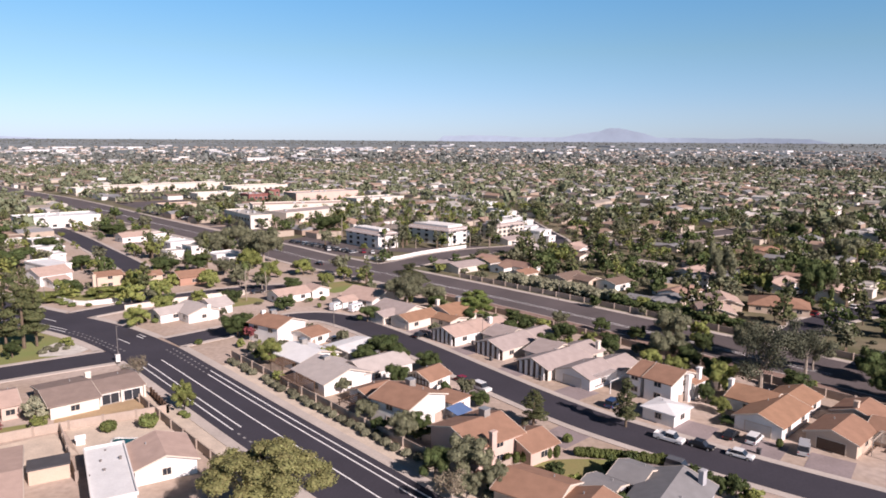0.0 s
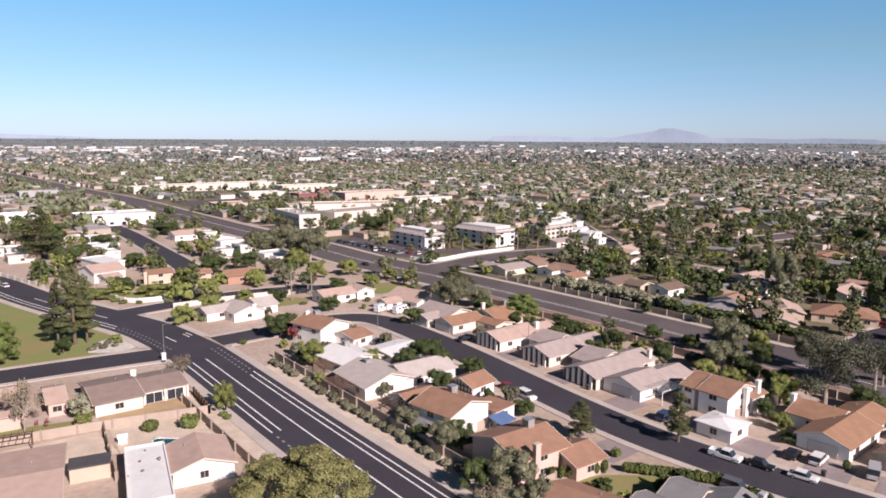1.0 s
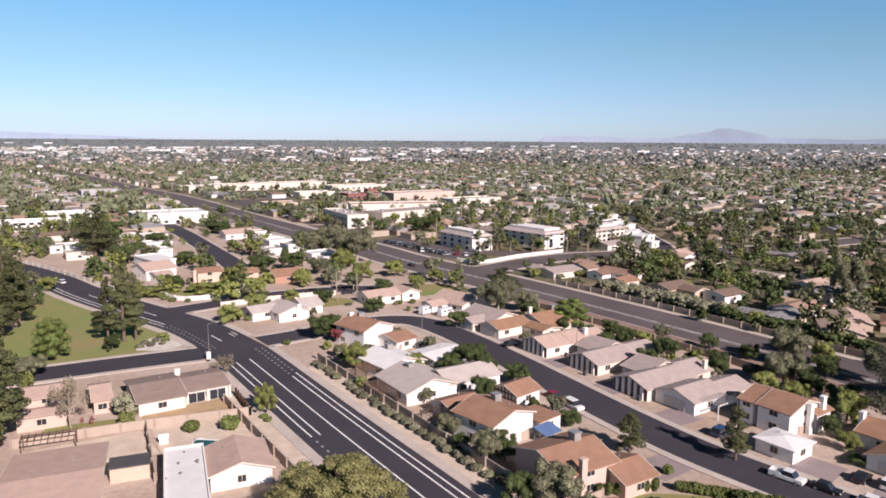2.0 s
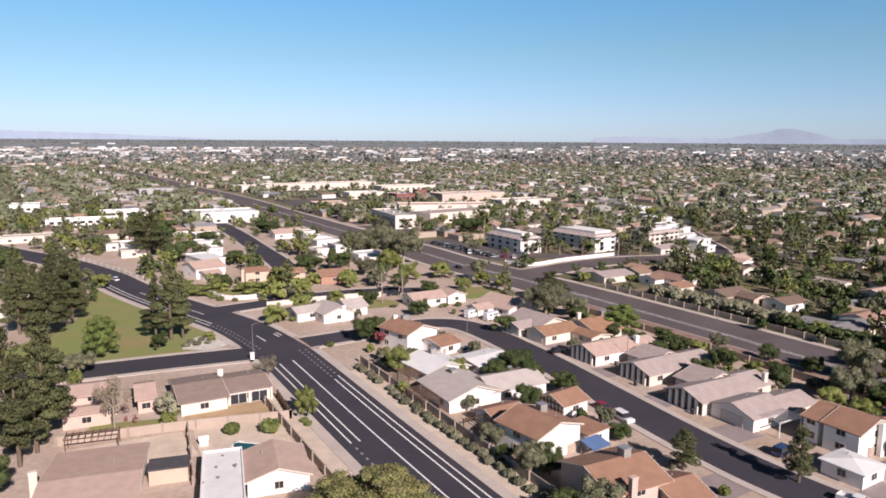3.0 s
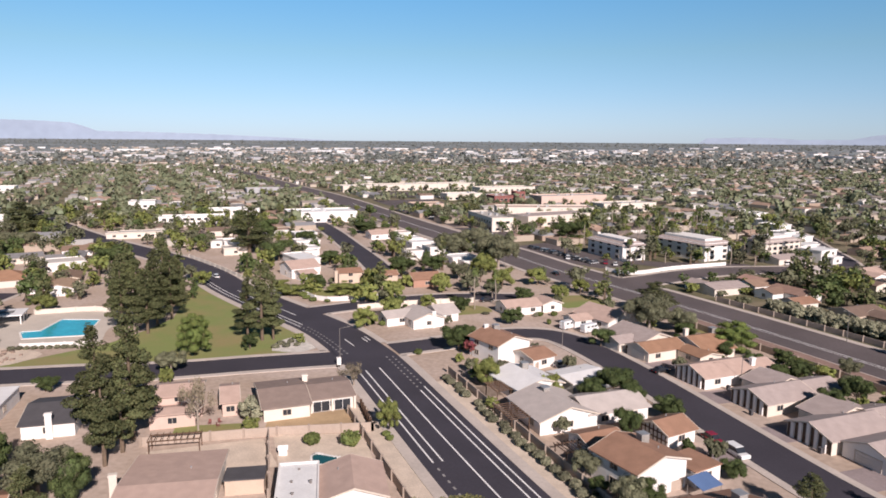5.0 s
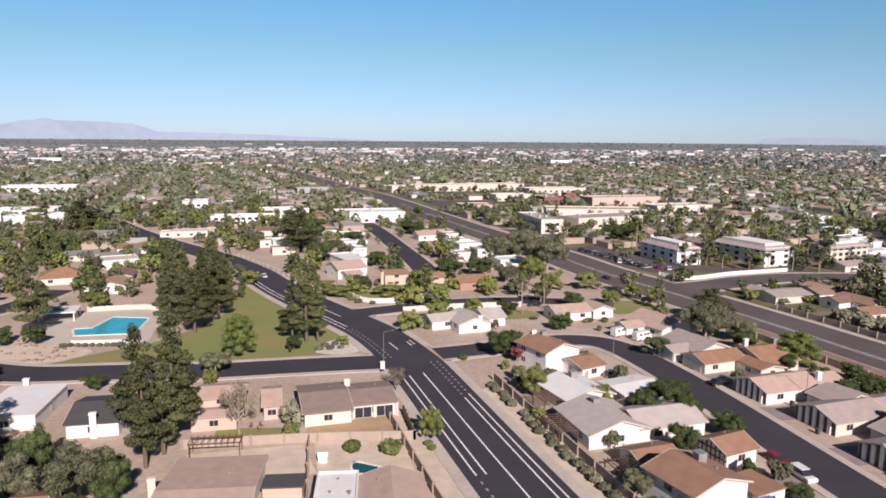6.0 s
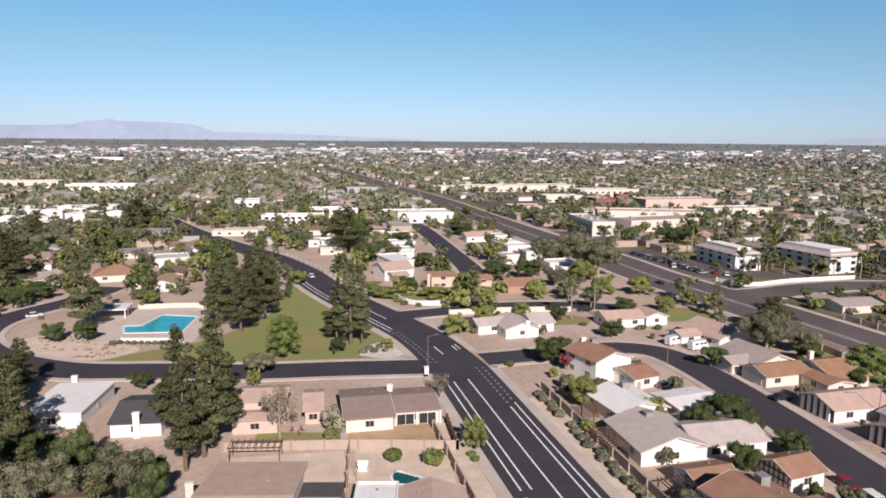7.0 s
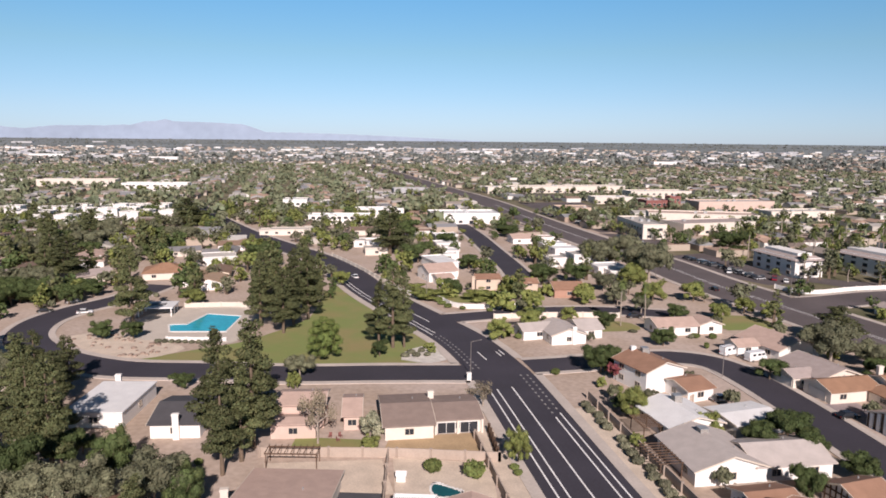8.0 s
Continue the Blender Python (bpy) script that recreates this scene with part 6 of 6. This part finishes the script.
for x, y in HOUSES:
    k = rng.randrange(8)
    rot = 45 + 90 * rng.randrange(4) + rng.uniform(-3, 3)
    if k not in PH:
        a, b = STYLE[k]
        w1, w2 = 10 + k % 3, 8 + k % 2
        wings = [(0, 0, 14.5 + k % 4, w1, 0, 2.9, 0.28 if k % 4 != 2 else 0.2), (4 - (k % 2) * 8, -6.5, 9, w2, 90, 2.8, 0.28)]
        if k == 4:
            wings = [(0, 0, 13, 11, 0, 3.2, 0.1, "flat parapet"), (5, -7, 8, 6, 0, 2.8, 0.1, "flat parapet")]
        n0 = len(KEEP)
        PH[k] = house(wings, a, b, ["stucco house with a shingle gable roof", "white stucco house with a shingle roof", "cream stucco house with a taupe roof", "stucco house with a brown roof", "cream flat-roofed adobe house with parapets", "cream house with an umber roof", "stucco house with a grey roof", "white house with a salmon roof"][k], windows=k != 4, group="houses of the wider suburb")
        del KEEP[n0:]
        kept = 0
        for o in list(PH[k].children):
            if o.name.startswith(("fascia", "roof_vent")):
                bpy.data.objects.remove(o)
            elif o.name.startswith("window"):
                kept += 1
                if kept % 3 == 1:
                    continue
                for ch in list(o.children):
                    bpy.data.objects.remove(ch)
                bpy.data.objects.remove(o)
        PH[k].matrix_basis = pose(x, y, 0, 0, 0, rot)
    else:
        copy_thing(PH[k], pose(x, y, 0, 0, 0, rot))
    KEEP.append((x, y, 7.5))
r = random.Random(3)
SINGLE = 0
for k in range(2700):
    a, d = radians(r.uniform(-70, 37) if k % 4 else r.uniform(-70, -38)), 150 + 420 * math.sqrt(r.random())
    if k % 6 == 1:
        a, d = radians(r.uniform(6, 38)), r.uniform(215, 560)
    x, y = d * math.sin(a), 10 + d * math.cos(a)
    if d < 260 and -215 < x < 75 and y < 245 or not free(x, y, -1.0) or 0 < x < 80 and ARTERIAL.near(x, y) < 42:
        continue
    kind = r.choices(["broad", "lime", "olive", "pine"], (7, 1.2, 4, 1.2) if k % 6 == 1 else (3.6, 3.8, 4.6, 0.8))[0]
    h = (r.uniform(3, 7.5) if r.random() < 0.8 else r.uniform(7, 11)) if kind != "pine" else r.uniform(10, 16)
    rad = h * (0.5 if kind != "pine" else 0.26) * r.uniform(0.8, 1.15)
    if d < 330 and SINGLE < 60 and k % 2:
        SINGLE += 1
        tree(kind, x, y, h, rad, True)
    else:
        GROVE.append((kind, x, y, h, rad))
tv, tf = [], []
for kind in ("broad", "lime", "olive", "pine"):
    spots = [g for g in GROVE if g[0] == kind]
    rs = np.random.RandomState(hash_of(kind))
    pts, out, size = [], [], []
    for _, x, y, h, rad in spots:
        p, lobes, away = crown_points(kind, 230, rs, True)
        pts.append(p * np.array([rad, rad, h]) + np.array([x, y, 0])), out.append(away), size.append(np.full(230, rad * (0.145 if kind != "pine" else 0.2)) * rs.uniform(0.7, 1.4, 230))
        n = len(tv)
        w = 0.05 * h
        tv += [(x - w, y - w, 0), (x + w, y - w, 0), (x, y + w, 0), (x, y, h * 0.7)]
        tf += [(n, n + 1, n + 3), (n + 1, n + 2, n + 3), (n + 2, n, n + 3)]
    me = leaf_quads("grove", np.concatenate(pts), np.concatenate(size), 4, np.concatenate(out), 0.6)
    me.materials.append(LEAF[kind])
    tagged(new("garden_trees", me), {"broad": "dark green garden trees of the suburb", "lime": "yellow-green garden trees of the suburb", "olive": "grey-green desert trees of the suburb", "pine": "tall dark pines of the suburb"}[kind], "trees", kind="stuff")
me = bpy.data.meshes.new("tree_trunks")
me.from_pydata(tv, [], tf)
me.materials.append(M["bark"])
tagged(new("tree_trunks", me), "brown trunks of the suburb's garden trees", "trunks", kind="stuff")
# small trees and bushes in the near yards
for k in range(260):
    x, y = r.uniform(-230, 125), r.uniform(95, 260)
    if not in_view(x, y) or MAIN.near(x, y) < 19 or LANE.near(x, y) < 11 or not free(x, y, -2.2) or any(math.hypot(x - p, y - q) < k_ * 0.8 for p, q, k_ in KEEP) or (-172 < x < -100 and 150 < y < 232) or (-200 < x < -150 and 130 < y < 190) or (-95 < x < -50 and 104 < y < 136):
        continue
    if r.random() < 0.6:
        tree(r.choice(["bush", "sage"]), x, y, r.uniform(0.8, 2.0), r.uniform(0.7, 1.5))
    else:
        h = r.uniform(2.5, 5.0)
        tree(r.choice(["broad", "olive", "lime"]), x, y, h, h * 0.45, True)

# beyond a few hundred metres: houses and woods as joined stuff
WALLS = spread("far_walls", [(0.46, 0.43, 0.39), (0.4, 0.33, 0.27), (0.43, 0.37, 0.31), (0.33, 0.25, 0.2), (0.58, 0.56, 0.53)])
ROOFS = spread("far_roofs", [(0.25, 0.18, 0.14), (0.3, 0.26, 0.23), (0.2, 0.16, 0.14), (0.34, 0.32, 0.3), (0.33, 0.23, 0.18), (0.23, 0.23, 0.24), (0.42, 0.4, 0.38)])
HALLS = spread("hall_sheeting", [(0.6, 0.6, 0.61), (0.42, 0.42, 0.43), (0.68, 0.67, 0.66), (0.34, 0.34, 0.36)])
rr = random.Random(11)
for k in range(3300):
    a, d = radians(rr.uniform(-72, 40)), 1500 + 1900 * rr.random() ** 1.1
    far_house_spots.append((d * math.sin(a), d * math.cos(a), d))
# white halls of an industrial estate near the horizon
halls = set()
for count, a0, a1, d0, d1 in ((90, -70, -30, 1900, 3300), (60, -30, -6, 1750, 3300), (34, -6, 36, 2700, 3800), (40, -72, 36, 3000, 4100)):
    for k in range(count):
        a, d = radians(rr.uniform(a0, a1)), rr.uniform(d0, d1)
        halls.add(len(far_house_spots))
        far_house_spots.append((d * math.sin(a), d * math.cos(a), d))
wv, wf, rv, rf, hv, hf = [], [], [], [], [], []
for spot, (x, y, d) in enumerate(far_house_spots):
    L, W, h = rr.uniform(12, 19), rr.uniform(9, 13), rr.uniform(2.8, 3.6)
    flat = rr.random() < 0.2
    if spot in halls:
        L, W, h, flat = rr.uniform(25, 90), rr.uniform(20, 40), rr.uniform(4, 7.5), True
    t = radians(45 + 90 * rr.randrange(2))
    c, s, z = math.cos(t), math.sin(t), ground_z(x, y)
    q = [(x + c * a * L / 2 - s * b * W / 2, y + s * a * L / 2 + c * b * W / 2) for a, b in ((-1, -1), (1, -1), (1, 1), (-1, 1))]
    if spot in halls:
        n = len(hv)
        hv += [(px, py, z) for px, py in q] + [(px, py, z + h) for px, py in q]
        hf += [(n, n + 1, n + 5, n + 4), (n + 1, n + 2, n + 6, n + 5), (n + 2, n + 3, n + 7, n + 6), (n + 3, n, n + 4, n + 7), (n + 4, n + 5, n + 6, n + 7)]
        continue
    n = len(wv)
    wv += [(px, py, z) for px, py in q] + [(px, py, z + h) for px, py in q]
    wf += [(n, n + 1, n + 5, n + 4), (n + 1, n + 2, n + 6, n + 5), (n + 2, n + 3, n + 7, n + 6), (n + 3, n, n + 4, n + 7)]
    n = len(rv)
    rv += [(px, py, z + h) for px, py in q]
    if flat:
        rf.append((n, n + 1, n + 2, n + 3))
    else:
        zr = z + h + W * 0.14
        rv += [((q[0][0] + q[3][0]) / 2, (q[0][1] + q[3][1]) / 2, zr), ((q[1][0] + q[2][0]) / 2, (q[1][1] + q[2][1]) / 2, zr)]
        rf += [(n, n + 1, n + 5, n + 4), (n + 2, n + 3, n + 4, n + 5), (n + 1, n + 2, n + 5), (n + 3, n, n + 4)]
ROOFS.node_tree.nodes["Principled BSDF"].inputs["Specular IOR Level"].default_value = 0.2
for name, v, f, material, label in (("far_halls", hv, hf, HALLS, "white flat-roofed halls of a far industrial estate"), ("far_house_walls", wv, wf, WALLS, "pale stucco walls of the far suburb"), ("far_house_roofs", rv, rf, ROOFS, "mixed shingle and flat roofs of the far suburb")):
    me = bpy.data.meshes.new(name)
    me.from_pydata(v, [], f)
    me.materials.append(material)
    tagged(new(name, me), label, "houses", kind="stuff")

nr = np.random.RandomState(5)


def woods(name, n, d0, d1, per, label):
    """Crowns of many loose clumps scattered over the far suburb."""
    a = np.radians(nr.uniform(-72, 40, n))
    d = np.sqrt(nr.uniform(0, 1, n) * (d1 ** 2 - d0 ** 2) + d0 ** 2) if d1 < 2000 else nr.uniform(d0, d1, n)
    x, y = d * np.sin(a), d * np.cos(a)
    keep = np.array([not (ARTERIAL.near(px, py) < 17 or any(math.hypot(px - p, py - q) < k * 0.85 for p, q, k in KEEP if k > 10)) for px, py in zip(x, y)]) if d1 < 2000 else np.ones(n, bool)
    keep &= ~((d > 2500) & (d < 3950) & (nr.rand(len(d)) < 0.6))
    x, y, d = x[keep], y[keep], d[keep]
    n = len(x)
    h = nr.uniform(3.5, 9.0, n) * np.where(nr.rand(n) < 0.08, 1.5, 1.0) * np.clip(1.3 - (d - 1500) / 1800, 0.35, 1.0)
    r = h * (nr.uniform(0.4, 0.6, n) if d1 < 2000 else nr.uniform(0.45, 0.75, n) * (1 + 2.4 * np.clip((d - 1500) / 2500, 0, 1)))
    z = np.array([ground_z(px, py) for px, py in zip(x, y)])
    dirs = nr.normal(size=(n, per, 3))
    dirs /= np.linalg.norm(dirs, axis=2)[:, :, None]
    dirs *= nr.uniform(0.5, 1.0, (n, per, 1))
    c = np.stack([x[:, None] + dirs[:, :, 0] * r[:, None], y[:, None] + dirs[:, :, 1] * r[:, None], z[:, None] + h[:, None] * (0.58 + 0.4 * dirs[:, :, 2])], 2)
    me = leaf_quads(name, c.reshape(-1, 3), np.repeat(r * 0.55 * (14 / per) ** 0.4, per) * nr.uniform(0.7, 1.4, n * per), 9, dirs.reshape(-1, 3) + np.array([0, 0, 0.2]), 0.6)
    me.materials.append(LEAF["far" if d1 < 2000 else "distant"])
    tagged(new(name, me), label, "trees", kind="stuff")


woods("suburb_trees", 8200, 470, 1500, 26, "green garden trees of the far suburb")
woods("distant_trees", 11000, 1500, 4800, 10, "green trees towards the horizon, greyed by painted haze")


# ---- mountains on the horizon ----
def hills(name, label, profile, material="hills"):
    """A ridge far off: azimuth and elevation in degrees, with small crags."""
    bm = bmesh.new()
    prev = None
    R = 4840.0
    a0, a1 = profile[0][0], profile[-1][0]
    n = int((a1 - a0) * 8)
    for i in range(n + 1):
        a = a0 + (a1 - a0) * i / n
        e = float(np.interp(a, [p[0] for p in profile], [p[1] for p in profile]))
        e += 0.05 * noise.noise((a * 1.7, 3.1, 0)) * min(1, e * 2) + 0.03 * noise.noise((a * 5.0, 1.0, 0)) * min(1, e * 2)
        s, c = math.sin(radians(a)), math.cos(radians(a))
        row = [bm.verts.new((R * s, R * c, 20)), bm.verts.new(((R + 8) * s, (R + 8) * c, 56 + R * math.tan(radians(max(e, -0.3))))), bm.verts.new(((R + 24) * s, (R + 24) * c, 20))]
        if prev:
            bm.faces.new((prev[0], row[0], row[1], prev[1])), bm.faces.new((prev[1], row[1], row[2], prev[2]))
        prev = row
    tagged(part(name, bm, M[material]), label, "mountains", kind="structure")


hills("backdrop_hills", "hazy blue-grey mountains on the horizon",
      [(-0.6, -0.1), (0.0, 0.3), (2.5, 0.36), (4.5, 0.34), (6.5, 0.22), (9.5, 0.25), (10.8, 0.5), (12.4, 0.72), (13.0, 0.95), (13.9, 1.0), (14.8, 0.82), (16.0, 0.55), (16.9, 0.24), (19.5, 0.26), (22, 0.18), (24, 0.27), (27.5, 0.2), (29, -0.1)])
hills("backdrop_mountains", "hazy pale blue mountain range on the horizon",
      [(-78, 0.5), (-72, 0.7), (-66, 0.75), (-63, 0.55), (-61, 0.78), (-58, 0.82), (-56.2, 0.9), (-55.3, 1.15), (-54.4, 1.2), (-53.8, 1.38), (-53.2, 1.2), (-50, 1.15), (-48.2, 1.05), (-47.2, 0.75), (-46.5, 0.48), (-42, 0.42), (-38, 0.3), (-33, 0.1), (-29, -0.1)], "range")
